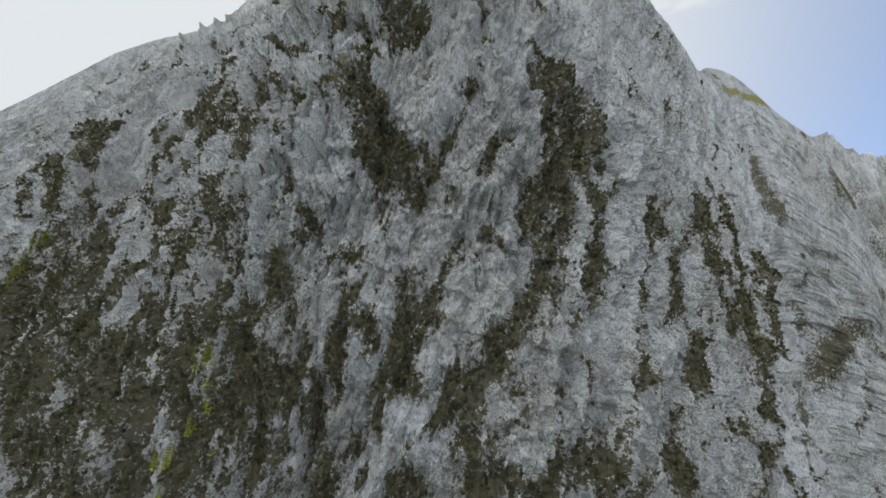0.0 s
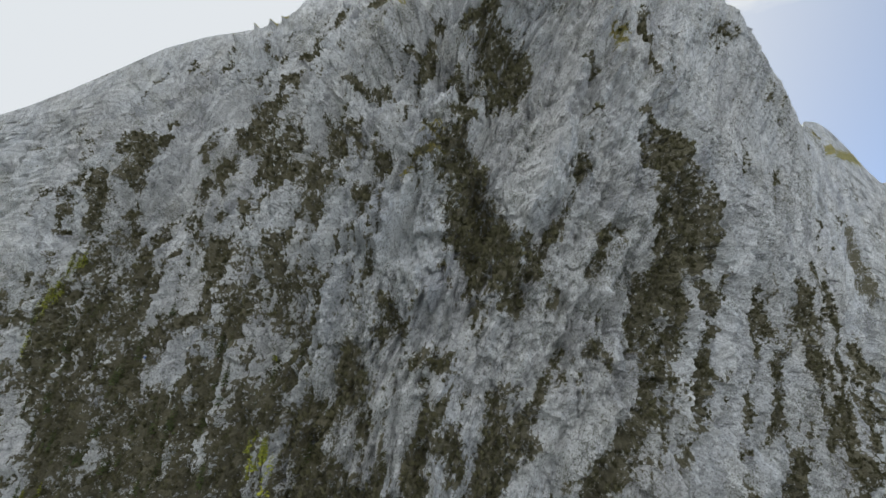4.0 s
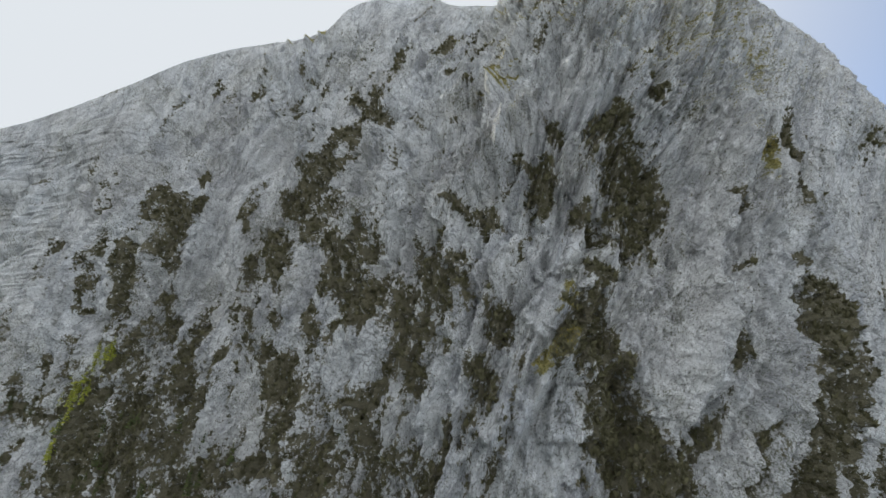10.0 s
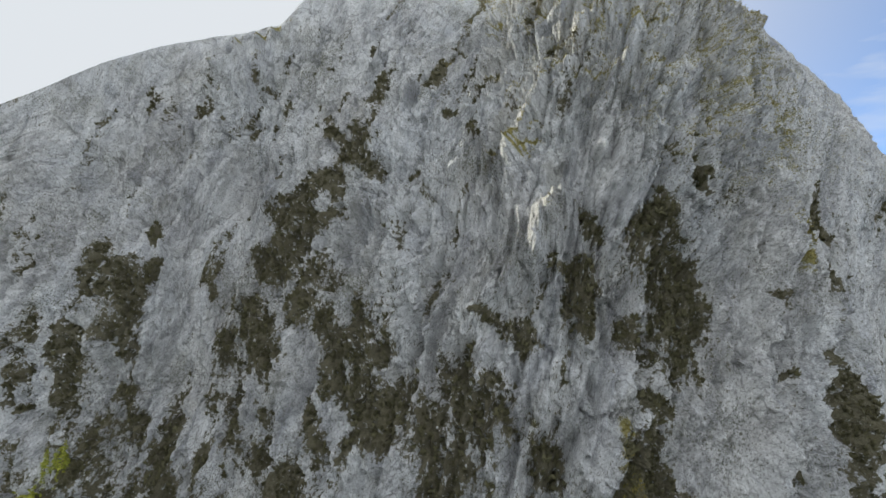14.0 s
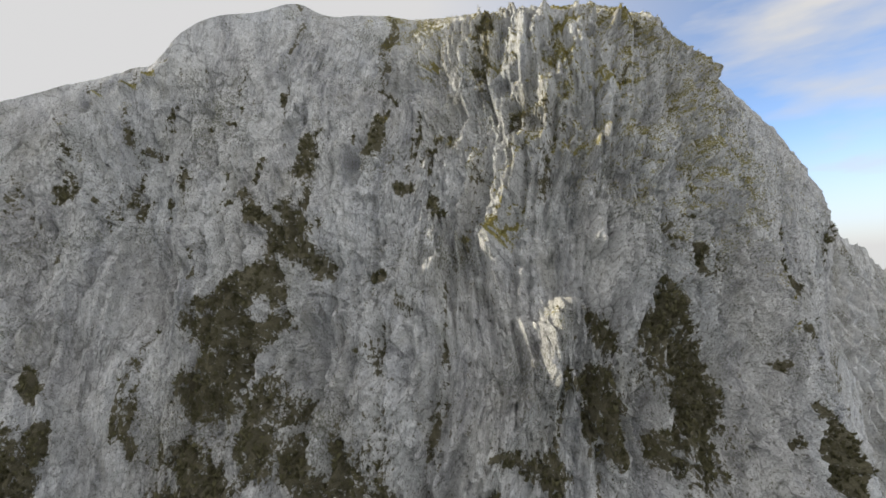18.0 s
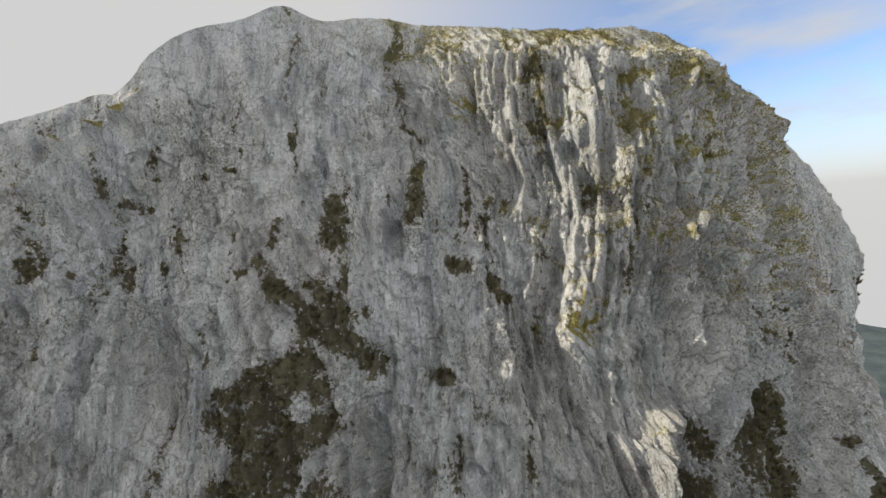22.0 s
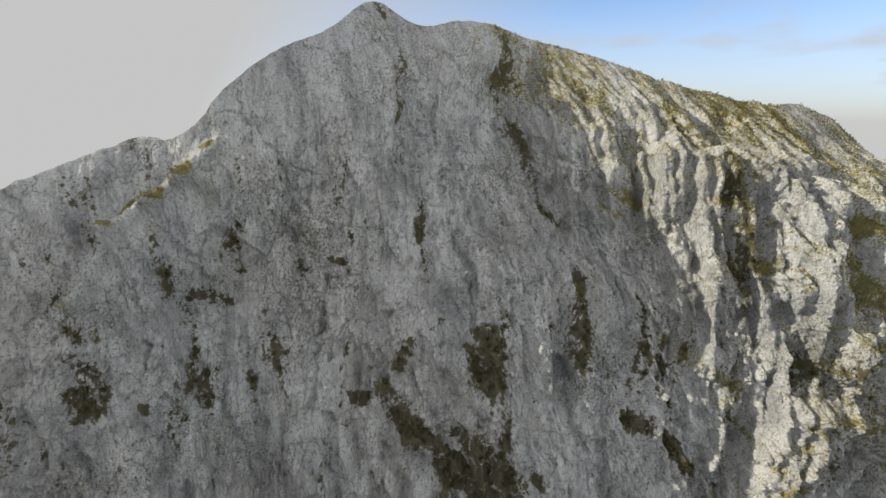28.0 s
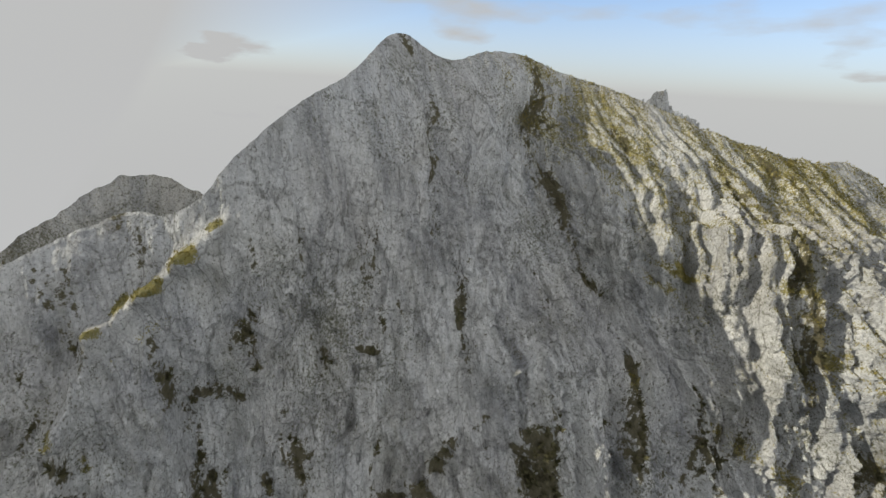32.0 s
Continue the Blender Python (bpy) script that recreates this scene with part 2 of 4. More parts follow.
    stone = mix(n, l, ramp(n, l, dash, [(0.575, (0, 0, 0)), (0.63, (0.7, 0.7, 0.7))]), stone, (0.115, 0.115, 0.06))
    # turf between the ledges
    speckle = n.new("ShaderNodeMapping")
    speckle.inputs["Scale"].default_value = (1, 1, 3.0)
    l.new(run.outputs["Vector"], speckle.inputs["Vector"])
    tuft = grain(n, l, place(n, l, (1, 1, 0.8)), 0.42, 8, 0.75)
    dots = grain(n, l, place(n, l, (1, 1, 0.9)), 1.25, 6, 0.75)
    turf = maths(n, l, "ADD", attribute(n, "turf"), maths(n, l, "MULTIPLY", maths(n, l, "SUBTRACT", dots, 0.5), 2.6))
    turf_on = ramp(n, l, turf, [(0.50, (0, 0, 0)), (0.66, (0.9, 0.9, 0.9))])
    turf_colour = ramp(n, l, grain(n, l, place(n, l, (1, 1, 1)), 0.22, 5), [(0.3, (0.17, 0.16, 0.055)), (0.55, (0.29, 0.25, 0.065)), (0.75, (0.42, 0.35, 0.1))])
    # dark soil and low growth under the scrub
    growth = maths(n, l, "ADD", attribute(n, "scrub"), maths(n, l, "MULTIPLY", maths(n, l, "SUBTRACT", tuft, 0.5), 2.8))
    growth_on = ramp(n, l, growth, [(0.46, (0, 0, 0)), (0.58, (0.95, 0.95, 0.95))])
    growth_colour = ramp(n, l, fine, [(0.3, (0.085, 0.076, 0.042)), (0.7, (0.15, 0.132, 0.075))])
    colour = mix(n, l, turf_on, stone, turf_colour)
    colour = mix(n, l, growth_on, colour, growth_colour)
    l.new(colour, b.inputs["Base Color"])
    first = bump(n, l, b, streak, 2.0, 0.8)
    second = bump(n, l, b, stria, 1.1, 0.9, first)
    third = bump(n, l, b, fine, 1.7, 1.0, second)
    crease = n.new("ShaderNodeBump")
    crease.invert = True
    crease.inputs["Distance"].default_value, crease.inputs["Strength"].default_value = 0.6, 0.8
    l.new(small, crease.inputs["Height"])
    l.new(third, crease.inputs["Normal"])
    l.new(crease.outputs["Normal"], b.inputs["Normal"])
    return m


def leafy(name, dark, light, scale=0.5):
    m, n, l, b = material(name)
    b.inputs["Roughness"].default_value = 0.8
    geo = n.new("ShaderNodeNewGeometry")
    patch = grain(n, l, place(n, l, (1, 1, 1), "Object"), scale, 4)
    both = maths(n, l, "ADD", maths(n, l, "MULTIPLY", geo.outputs["Random Per Island"], 0.55), maths(n, l, "MULTIPLY", patch, 0.5))
    l.new(ramp(n, l, both, [(0.2, dark), (0.85, light)]), b.inputs["Base Color"])
    return m


ROCK = limestone("weathered_limestone")
SCRUB = leafy("dwarf_pine_needles", (0.072, 0.068, 0.037), (0.13, 0.12, 0.062), 0.08)
GRASS = leafy("dry_alpine_grass", (0.10, 0.10, 0.025), (0.30, 0.24, 0.07), 0.1)
NEEDLES = leafy("spruce_needles", (0.035, 0.052, 0.020), (0.11, 0.125, 0.040), 0.3)
# needle colour raised to stand in for sun that misses these trees
LARCH = leafy("sun_tinted_larch_needles", (0.16, 0.19, 0.025), (0.42, 0.42, 0.07), 0.3)


def plain(name, colour, rough=0.8, spread=0.25, scale=3.0, metal=0.0):
    m, n, l, b = material(name)
    b.inputs["Roughness"].default_value, b.inputs["Metallic"].default_value = rough, metal
    g = grain(n, l, place(n, l, (1, 1, 1)), scale, 6)
    lo, hi = tuple(c * (1 - spread) for c in colour), tuple(min(1, c * (1 + spread)) for c in colour)
    l.new(ramp(n, l, g, [(0.3, lo), (0.7, hi)]), b.inputs["Base Color"])
    bump(n, l, b, g, 0.02, 0.5)
    return m


BARK = plain("bark", (0.11, 0.08, 0.06), 0.95, 0.4, 6)


# ---- the mountain's form ----
def lattice(ix, iz, seed):
    h = (ix.astype(np.int64) * 374761393 + iz.astype(np.int64) * 668265263 + seed * 974634541) & 0xFFFFFFFF
    h = ((h ^ (h >> 13)) * 1274126177) & 0xFFFFFFFF
    return ((h ^ (h >> 16)) & 0xFFFF) / 65535.0 * 6.2831853


def swell(x, z, seed=0):
    """Smooth gradient noise, about -0.7 to 0.7."""
    ix, iz = np.floor(x), np.floor(z)
    fx, fz = x - ix, z - iz
    wx, wz = fx * fx * fx * (fx * (fx * 6 - 15) + 10), fz * fz * fz * (fz * (fz * 6 - 15) + 10)
    out = []
    for dz in (0, 1):
        row = []
        for dx in (0, 1):
            a = lattice(ix + dx, iz + dz, seed)
            row.append(np.cos(a) * (fx - dx) + np.sin(a) * (fz - dz))
        out.append(row[0] + (row[1] - row[0]) * wx)
    return out[0] + (out[1] - out[0]) * wz


def rough(x, z, seed, octaves, gain=0.5):
    total, amp = 0, 1.0
    for k in range(octaves):
        total = total + amp * swell(x * 2**k, z * 2**k, seed + 7 * k)
        amp *= gain
    return total


def ribs(x, z, seed):
    """Sharp crests with rounded hollows between them, 0 to 1."""
    return 1 - np.minimum(1, 2.2 * np.abs(swell(x, z, seed)))


def facets(x, z, seed):
    """Broken blocks: a level and a tilt of its own for each cell, with sharp steps between cells; and the cell's own number, 0 to 1."""
    ix, iz = np.floor(x), np.floor(z)
    best, level, tone = np.full(x.shape, 1e9), np.zeros_like(x), np.zeros_like(x)
    for dx in (-1, 0, 1):
        for dz in (-1, 0, 1):
            cx, cz = ix + dx, iz + dz
            a, b, c = (lattice(cx, cz, seed + k) / 6.2831853 for k in (0, 1, 2))
            px, pz = x - cx - 0.1 - 0.8 * a, z - cz - 0.1 - 0.8 * b
            d = px * px + pz * pz
            near = d < best
            best = np.where(near, d, best)
            level = np.where(near, (c - 0.5) + 1.3 * (a - 0.5) * px + 1.1 * (b - 0.6) * pz, level)
            tone = np.where(near, (a + 7 * c) % 1, tone)
    return level, tone


def eased(knots, values, at):
    """Smooth curve through values at knots (values: knots along axis 0)."""
    knots = np.asarray(knots, float)
    values = np.asarray(values, float)
    slope = np.gradient(values, knots, axis=0)
    i = np.clip(np.searchsorted(knots, at) - 1, 0, len(knots) - 2)
    h = knots[i + 1] - knots[i]
    f = (at - knots[i]) / h
    a, b = (2 * f**3 - 3 * f**2 + 1), (f**3 - 2 * f**2 + f)
    c, d = (-2 * f**3 + 3 * f**2), (f**3 - f**2)
    if values.ndim > 1:
        a, b, c, d, h = (v[:, None] for v in (a, b, c, d, h))
    return a * values[i] + b * h * slope[i] + c * values[i + 1] + d * h * slope[i + 1]


# the crest, from the west shoulder over the summit to the east spur: x, y, z
CREST_WEST = [
    (-1000, 545, 400), (-700, 480, 485), (-572, 460, 522), (-533, 456, 540), (-477, 452, 570), (-431, 452, 602), (-384, 460, 630),
    (-350, 470, 648), (-326, 474, 657), (-303, 470, 666), (-292, 458, 660), (-284, 454, 678), (-272, 453, 688), (-259, 454, 698),
    (-246, 459, 705), (-228, 466, 712), (-212, 474, 722), (-202, 479, 731), (-194, 482, 734), (-185, 480, 727), (-173, 475, 720),
    (-155, 478, 725),
]
CREST_EAST = [
    (-139, 480, 729), (-121, 475, 728), (-108, 466, 721), (-87, 446, 714), (-72, 416, 702), (-60, 392, 692), (-44, 372, 686),
    (-30, 359, 682), (-10, 353, 684), (12, 340, 674), (40, 332, 656), (70, 335, 634), (105, 335, 604), (138, 348, 583),
    (165, 352, 553), (190, 360, 515), (215, 388, 508), (255, 440, 555), (300, 484, 585), (325, 498, 584), (373, 505, 530),
    (400, 505, 506), (418, 505, 446), (442, 505, 388), (700, 640, 290),
]
CREST = CREST_WEST + CREST_EAST
# how far north the wall lies, by x across and by share of the crest's height
ACROSS = [-1000, -700, -560, -480, -420, -370, -330, -290, -250, -220, -190, -160, -135, -110, -85, -55, -20, 20, 60, 100, 150, 210, 300, 420, 700]
SHARE, WALL = [], []


def contour(share, *north):
    SHARE.append(share)
    WALL.append(north)


contour(0, 477, 402, 367, 336, 313, 294, 279, 264, 250, 240, 231, 223, 219, 215, 214, 215, 220, 233, 252, 276, 314, 357, 442, 480, 615)
contour(0.2, 519, 446, 412, 381, 359, 341, 326, 311, 296, 285, 274, 264, 258, 253, 251, 250, 254, 265, 286, 313, 330, 362, 464, 485, 620)
contour(0.3, 524, 452, 419, 388, 365, 348, 335, 321, 305, 291, 277, 264, 255, 249, 247, 246, 247, 256, 277, 308, 332, 365, 466, 488, 622)
contour(0.4, 529, 459, 426, 394, 371, 354, 343, 331, 317, 302, 284, 265, 252, 243, 242, 243, 244, 250, 270, 304, 335, 367, 469, 490, 625)
contour(0.48, 532, 465, 433, 400, 375, 357, 349, 341, 331, 314, 291, 269, 255, 243, 238, 240, 243, 251, 269, 303, 337, 369, 471, 492, 627)
contour(0.56, 534, 469, 439, 407, 379, 361, 352, 350, 344, 328, 308, 287, 272, 257, 244, 243, 246, 252, 269, 300, 339, 371, 469, 494, 629)
contour(0.64, 536, 471, 446, 414, 388, 368, 355, 359, 361, 346, 321, 295, 282, 270, 261, 255, 257, 259, 271, 297, 341, 373, 461, 496, 631)
contour(0.72, 538, 473, 451, 421, 401, 387, 383, 388, 389, 367, 349, 324, 307, 286, 274, 268, 272, 270, 275, 297, 338, 375, 457, 498, 633)
contour(0.8, 540, 475, 454, 430, 417, 416, 420, 420, 411, 395, 379, 354, 339, 315, 295, 278, 278, 281, 279, 292, 333, 377, 457, 500, 635)
contour(0.87, 542, 477, 456, 439, 434, 437, 437, 433, 432, 425, 417, 391, 378, 351, 327, 297, 289, 293, 290, 290, 330, 378, 462, 502, 637)
contour(0.94, 544, 478, 457, 449, 450, 452, 449, 445, 448, 453, 460, 445, 436, 411, 381, 335, 315, 310, 307, 306, 329, 374, 470, 504, 638)
SHARE.append(1.0)


def crest_at(x):
    c = np.array(CREST, float)
    near = (-8, -4, 0, 4, 8)
    return tuple(sum(np.interp(x + d, c[:, 0], c[:, k]) for d in near) / 5 for k in (1, 2))


def rim_at(z):
    return np.interp(z, [440, 518, 594, 626, 649, 665, 694, 722], [-116, -117, -120, -132, -142, -142, -117, -91])


def wall_base(x, s):
    """The wall's smooth form: y and z for x across and share s of the crest's height (s over 1: down the far side)."""
    cy, cz = crest_at(x)
    table = np.array(WALL + [tuple(np.interp(ACROSS, [c[0] for c in CREST], [c[1] for c in CREST]))], float)
    rows = eased(ACROSS, table.T, x)            # (x, share)
    rows[:, -1] = cy
    knots = np.array(SHARE)
    j = np.clip(np.searchsorted(knots, s) - 1, 0, len(knots) - 2)
    slope = np.gradient(rows, knots, axis=1)
    i = np.arange(len(x))
    h = knots[j + 1] - knots[j]
    f = np.clip((s - knots[j]) / h, 0, 1)
    y = ((2 * f**3 - 3 * f**2 + 1) * rows[i, j] + (f**3 - 2 * f**2 + f) * h * slope[i, j]
         + (-2 * f**3 + 3 * f**2) * rows[i, j + 1] + (f**3 - f**2) * h * slope[i, j + 1])
    # the corner where the south face turns west
    high = np.clip(s, 0, 1) * cz
    rim = rim_at(high)
    y = y + np.interp(high, [600, 640], [14, 24]) * (np.exp(-((x - rim + 6) / 28) ** 2) - 0.4 * np.exp(-((x - rim + 75) / 45) ** 2)) * np.clip((high - 470) / 50, 0, 1) * np.clip((1.0 - s) / 0.04, 0, 1)
    over = np.maximum(s - 1, 0)
    y = y + over * 900
    under = np.minimum(s, 0)
    z = np.clip(s, 0, 1) * cz - over * 620 - 25 * np.minimum(over * 12, 1) * over + under * 760
    y = y + under * 700
    return y, z


def stroke(x, z, a, b, width):
    """1 on the line from a to b (x, z), fading out over width."""
    ax, az, bx, bz = *a, *b
    dx, dz = bx - ax, bz - az
    f = np.clip(((x - ax) * dx + (z - az) * dz) / (dx * dx + dz * dz + 1e-6), 0, 1)
    d = np.hypot(x - ax - f * dx, z - az - f * dz) / width
    return np.exp(-d * d)


SPURS, SCRUBS, TURFS, SLABS = [], [], [], []


def spur(x0, z0, x1, z1, width, out):
    """A rib from (x0, z0) to (x1, z1) that stands out of the wall; less than 0: a gully."""
    SPURS.append(((x0, z0), (x1, z1), width, out))


def scrub(x0, z0, x1, z1, width, dense):
    SCRUBS.append(((x0, z0), (x1, z1), width, dense))


def turf(x0, z0, x1, z1, width, dense):
    TURFS.append(((x0, z0), (x1, z1), width, dense))


def slab(x0, z0, x1, z1, width, clean):
    SLABS.append(((x0, z0), (x1, z1), width, clean))


# spurs and gullies
spur(-84, 385, -102, 334, 6.3, 5.6)
spur(-63, 378, -52, 340, 5.8, -4.2)
spur(48, 402, 28, 359, 6.7, 4.2)
spur(-7, 436, -22, 356, 13.4, 4.9)
spur(-38, 436, -55, 383, 9.0, -5.6)
spur(66, 437, 69, 367, 8.5, -3.5)
spur(-149, 493, -154, 448, 3.1, -1.5)
spur(-192, 479, -209, 435, 6.2, -6.3)
spur(-100, 488, -143, 432, 10.1, 7.7)
spur(-68, 563, -79, 516, 2.9, 3.5)
spur(-38, 468, -63, 423, 7.3, -5.6)
spur(-288, 483, -275, 413, 15.0, -7)
spur(-70, 477, -67, 443, 3.8, 4.2)
spur(-112, 568, -127, 519, 5.8, 4.2)
spur(-14, 511, 15, 520, 4.4, 2.8)
spur(-175, 619, -179, 572, 5.5, 3.5)
spur(-167, 605, -174, 562, 3.8, -2.4)
spur(-103, 607, -125, 590, 5.8, 4.9)
spur(-82, 634, -97, 607, 3.6, -2.1)
spur(-60, 636, -87, 601, 4.4, 4.2)
spur(-41, 625, -70, 592, 5.2, 3.5)
spur(-295, 589, -286, 500, 12.8, -8.4)
spur(-66, 560, -82, 535, 3.2, 3.5)
spur(-97, 562, -115, 521, 5.3, 4.2)
spur(-63, 706, -125, 640, 2.9, -1.5)
spur(-53, 705, -115, 638, 3.0, -1.5)
spur(-40, 701, -90, 651, 3.0, -1.5)
spur(-34, 694, -84, 652, 3.0, -1.8)
spur(6, 682, -62, 639, 3.3, -1.5)
spur(-72, 639, -98, 607, 3.2, -1.5)
spur(-113, 694, -139, 659, 2.8, -1.5)
spur(-335, 640, -298, 678, 6.1, 6.3)
spur(-284, 637, -304, 560, 13.6, -7)
spur(-146, 646, -133, 634, 3.0, -1.5)
spur(39, 243, 23, 171, 8.4, 4.9)
spur(91, 230, 72, 171, 9.7, 4.9)
spur(-30, 187, -48, 167, 12.8, 4.9)
spur(-56, 219, -63, 187, 9.0, 3.5)
spur(282, 244, 188, 154, 9.5, -4.2)
spur(171, 310, 154, 158, 9.3, -2.8)
spur(-14, 394, -31, 356, 7.1, 4.2)
spur(254, 314, 206, 241, 8.4, 4.2)
spur(-130, 602, -139, 519, 9.7, 4.2)
spur(-121, 607, -133, 584, 9.2, 3.5)
spur(468, 265, 255, 151, 10.6, 4.2)
spur(-80, 374, -95, 344, 4.4, 5.6)
spur(-175, 676, -195, 639, 1.6, -1.8)
spur(-255, 639, -259, 590, 1.3, -1.5)
spur(-240, 590, -186, 631, 1.5, -1.5)
spur(-294, 609, -270, 665, 2.1, -1.8)
spur(-195, 692, -222, 626, 1.6, -1.2)
spur(-173, 618, -187, 558, 2.7, -2.4)
spur(-157, 617, -176, 558, 2.8, -2.4)
spur(-185, 619, -198, 558, 3.6, 2.1)
spur(-243, 619, -235, 609, 2.1, 1.2)
spur(-190, 518, -206, 448, 5.0, -4.9)
spur(-179, 497, -197, 448, 6.0, 4.2)
spur(-168, 490, -134, 514, 3.7, 3.5)
spur(-52, 546, -66, 500, 3.6, 4.2)
spur(-16, 544, -38, 477, 4.6, 4.2)
spur(-33, 544, -49, 492, 3.1, -1.8)
spur(27, 522, -5, 454, 5.6, 4.2)
spur(7, 524, -23, 458, 2.9, -1.8)
spur(-212, 483, -205, 466, 3.9, 3.5)
spur(-281, 663, -295, 649, 2.7, 9)
spur(-295, 649, -307, 639, 2.8, 10)
spur(-307, 639, -322, 629, 2.6, 10)
spur(-322, 629, -335, 605, 2.6, 9)
spur(-335, 605, -340, 587, 2.8, 8)
spur(-304, 626, -304, 595, 4.2, -5)
spur(-171, 618, -197, 607, 1.9, 4)
spur(-197, 607, -231, 586, 1.4, 3)
spur(-165, 609, -177, 565, 2.6, 3)
spur(-152, 612, -168, 565, 2.4, 3)
spur(-77, 380, -96, 331, 2.9, 9)
spur(-68, 389, -50, 344, 6.1, -4)
spur(-96, 489, -115, 448, 3.9, 6)
spur(-194, 426, -214, 385, 3.0, -5)
spur(-104, 415, -126, 374, 3.6, 5)
spur(-185, 515, -209, 435, 3.6, -7)
spur(-96, 489, -144, 415, 4.4, 7)
spur(-316, 480, -294, 379, 11.4, -9)
spur(49, 649, -52, 549, 6.1, 6)
spur(-44, 642, -79, 583, 4.4, 5)
spur(59, 413, 5, 318, 4.4, 6)
spur(-82, 389, -103, 335, 3.1, 7)
spur(-92, 559, -114, 518, 7.9, 8)
spur(-57, 583, -72, 554, 5.4, 5)
spur(-55, 562, -83, 516, 4.4, 5)
# clean swept slabs
slab(-319, 472, -291, 407, 17.2, 0.8)
slab(-302, 461, -288, 401, 20.1, 0.8)
slab(-286, 388, -270, 343, 9.1, 0.8)
slab(-292, 490, -294, 468, 12.5, 0.8)
slab(-225, 657, -228, 622, 22.0, 0.8)
slab(-152, 670, -158, 650, 13.0, 0.8)
slab(-264, 590, -264, 567, 11.8, 0.8)
slab(-57, 294, -51, 253, 10.2, 0.8)
slab(-51, 280, -55, 268, 8.6, 0.8)
slab(91, 468, 133, 449, 12.5, 0.8)
slab(-300, 425, -278, 378, 14.7, 0.8)
slab(111, 444, 114, 421, 14.2, 0.8)
# thickets of dwarf pine
scrub(-57, 247, -32, 214, 10.2, 1)
scrub(7, 242, 16, 217, 10.3, 1)
scrub(-4, 209, 1, 170, 12.4, 1)
scrub(-80, 205, -69, 170, 7.7, 1)
scrub(-116, 227, -100, 168, 16.6, 1)
scrub(-126, 250, -114, 210, 9.1, 1)
scrub(57, 230, 49, 206, 6.8, 1)
scrub(45, 180, 72, 166, 18.1, 1)
scrub(15, 174, 32, 164, 10.2, 1)
scrub(-39, 175, -28, 168, 7.6, 1)
scrub(140, 284, 147, 229, 9.0, 1)
scrub(215, 314, 192, 206, 12.0, 1)
scrub(195, 376, 215, 319, 9.1, 1)
scrub(286, 453, 310, 388, 14.6, 1)
scrub(420, 441, 415, 424, 20.4, 1)
scrub(267, 297, 245, 239, 11.5, 1)
scrub(374, 276, 271, 187, 21.4, 1)
scrub(458, 382, 466, 342, 28.5, 1)
scrub(107, 178, 124, 157, 10.5, 1)
scrub(189, 179, 166, 155, 8.2, 1)
scrub(-166, 246, -137, 167, 23.0, 1)
scrub(-202, 235, -173, 164, 25.4, 1)
scrub(-256, 226, -215, 161, 34.2, 1)
scrub(-334, 265, -255, 157, 33.5, 1)
scrub(-210, 313, -172, 253, 10.5, 1)
scrub(-166, 333, -141, 276, 8.7, 1)
scrub(-36, 333, -32, 309, 7.3, 1)
scrub(-70, 270, -66, 250, 5.6, 1)
scrub(90, 232, 79, 213, 4.2, 1)
scrub(82, 370, 86, 355, 5.5, 1)
scrub(58, 409, 77, 367, 11.6, 1)
scrub(45, 378, 47, 325, 8.5, 1)
scrub(51, 339, 53, 296, 9.1, 1)
scrub(73, 332, 78, 295, 7.3, 1)
scrub(36, 287, 64, 280, 11.7, 1)
scrub(-69, 386, -58, 338, 13.2, 1)
scrub(-44, 345, -36, 317, 8.6, 1)
scrub(-38, 264, -41, 229, 10.8, 1)
scrub(-120, 251, -101, 208, 14.4, 1)
scrub(132, 350, 138, 298, 6.2, 1)
scrub(178, 364, 194, 299, 8.0, 1)
scrub(281, 444, 295, 394, 12.6, 1)
scrub(413, 462, 412, 432, 18.2, 1)
scrub(-151, 268, -141, 244, 10.4, 1)
scrub(-198, 260, -172, 229, 12.6, 1)
scrub(-309, 302, -303, 273, 29.4, 1)
scrub(-324, 251, -263, 181, 35.9, 1)
scrub(-227, 235, -195, 193, 22.7, 1)
scrub(241, 296, 228, 259, 9.7, 1)
scrub(16, 237, 27, 258, 7.5, 1)
scrub(-4, 218, 11, 225, 7.4, 1)
scrub(-188, 293, -169, 270, 10.7, 1)
scrub(-63, 480, -49, 426, 14.0, 1)
scrub(-42, 454, -49, 430, 8.4, 1)
scrub(-69, 372, -55, 330, 10.5, 1)
scrub(-43, 342, -36, 310, 7.7, 1)
scrub(38, 433, 48, 420, 5.8, 1)
scrub(63, 416, 76, 375, 11.9, 1)
scrub(53, 394, 57, 347, 10.3, 1)
scrub(61, 353, 73, 332, 7.3, 1)
scrub(34, 324, 40, 269, 15.7, 1)
scrub(17, 343, 20, 355, 5.6, 1)
scrub(130, 349, 120, 308, 6.1, 1)
scrub(176, 343, 183, 261, 8.6, 1)
scrub(243, 327, 252, 267, 16.1, 1)
scrub(-184, 400, -152, 382, 16.3, 1)
scrub(-127, 402, -103, 377, 9.1, 1)
scrub(5, 293, 13, 285, 5.3, 1)
scrub(-73, 278, -63, 280, 10.3, 1)
scrub(-108, 277, -97, 253, 12.5, 1)
scrub(-94, 308, -82, 292, 4.8, 1)
scrub(-170, 339, -157, 322, 10.9, 1)
scrub(-204, 326, -182, 296, 13.7, 1)
scrub(-208, 292, -245, 276, 8.0, 1)
scrub(-329, 292, -296, 263, 24.2, 1)
scrub(-286, 282, -257, 224, 26.0, 1)
scrub(-345, 252, -300, 210, 24.7, 1)
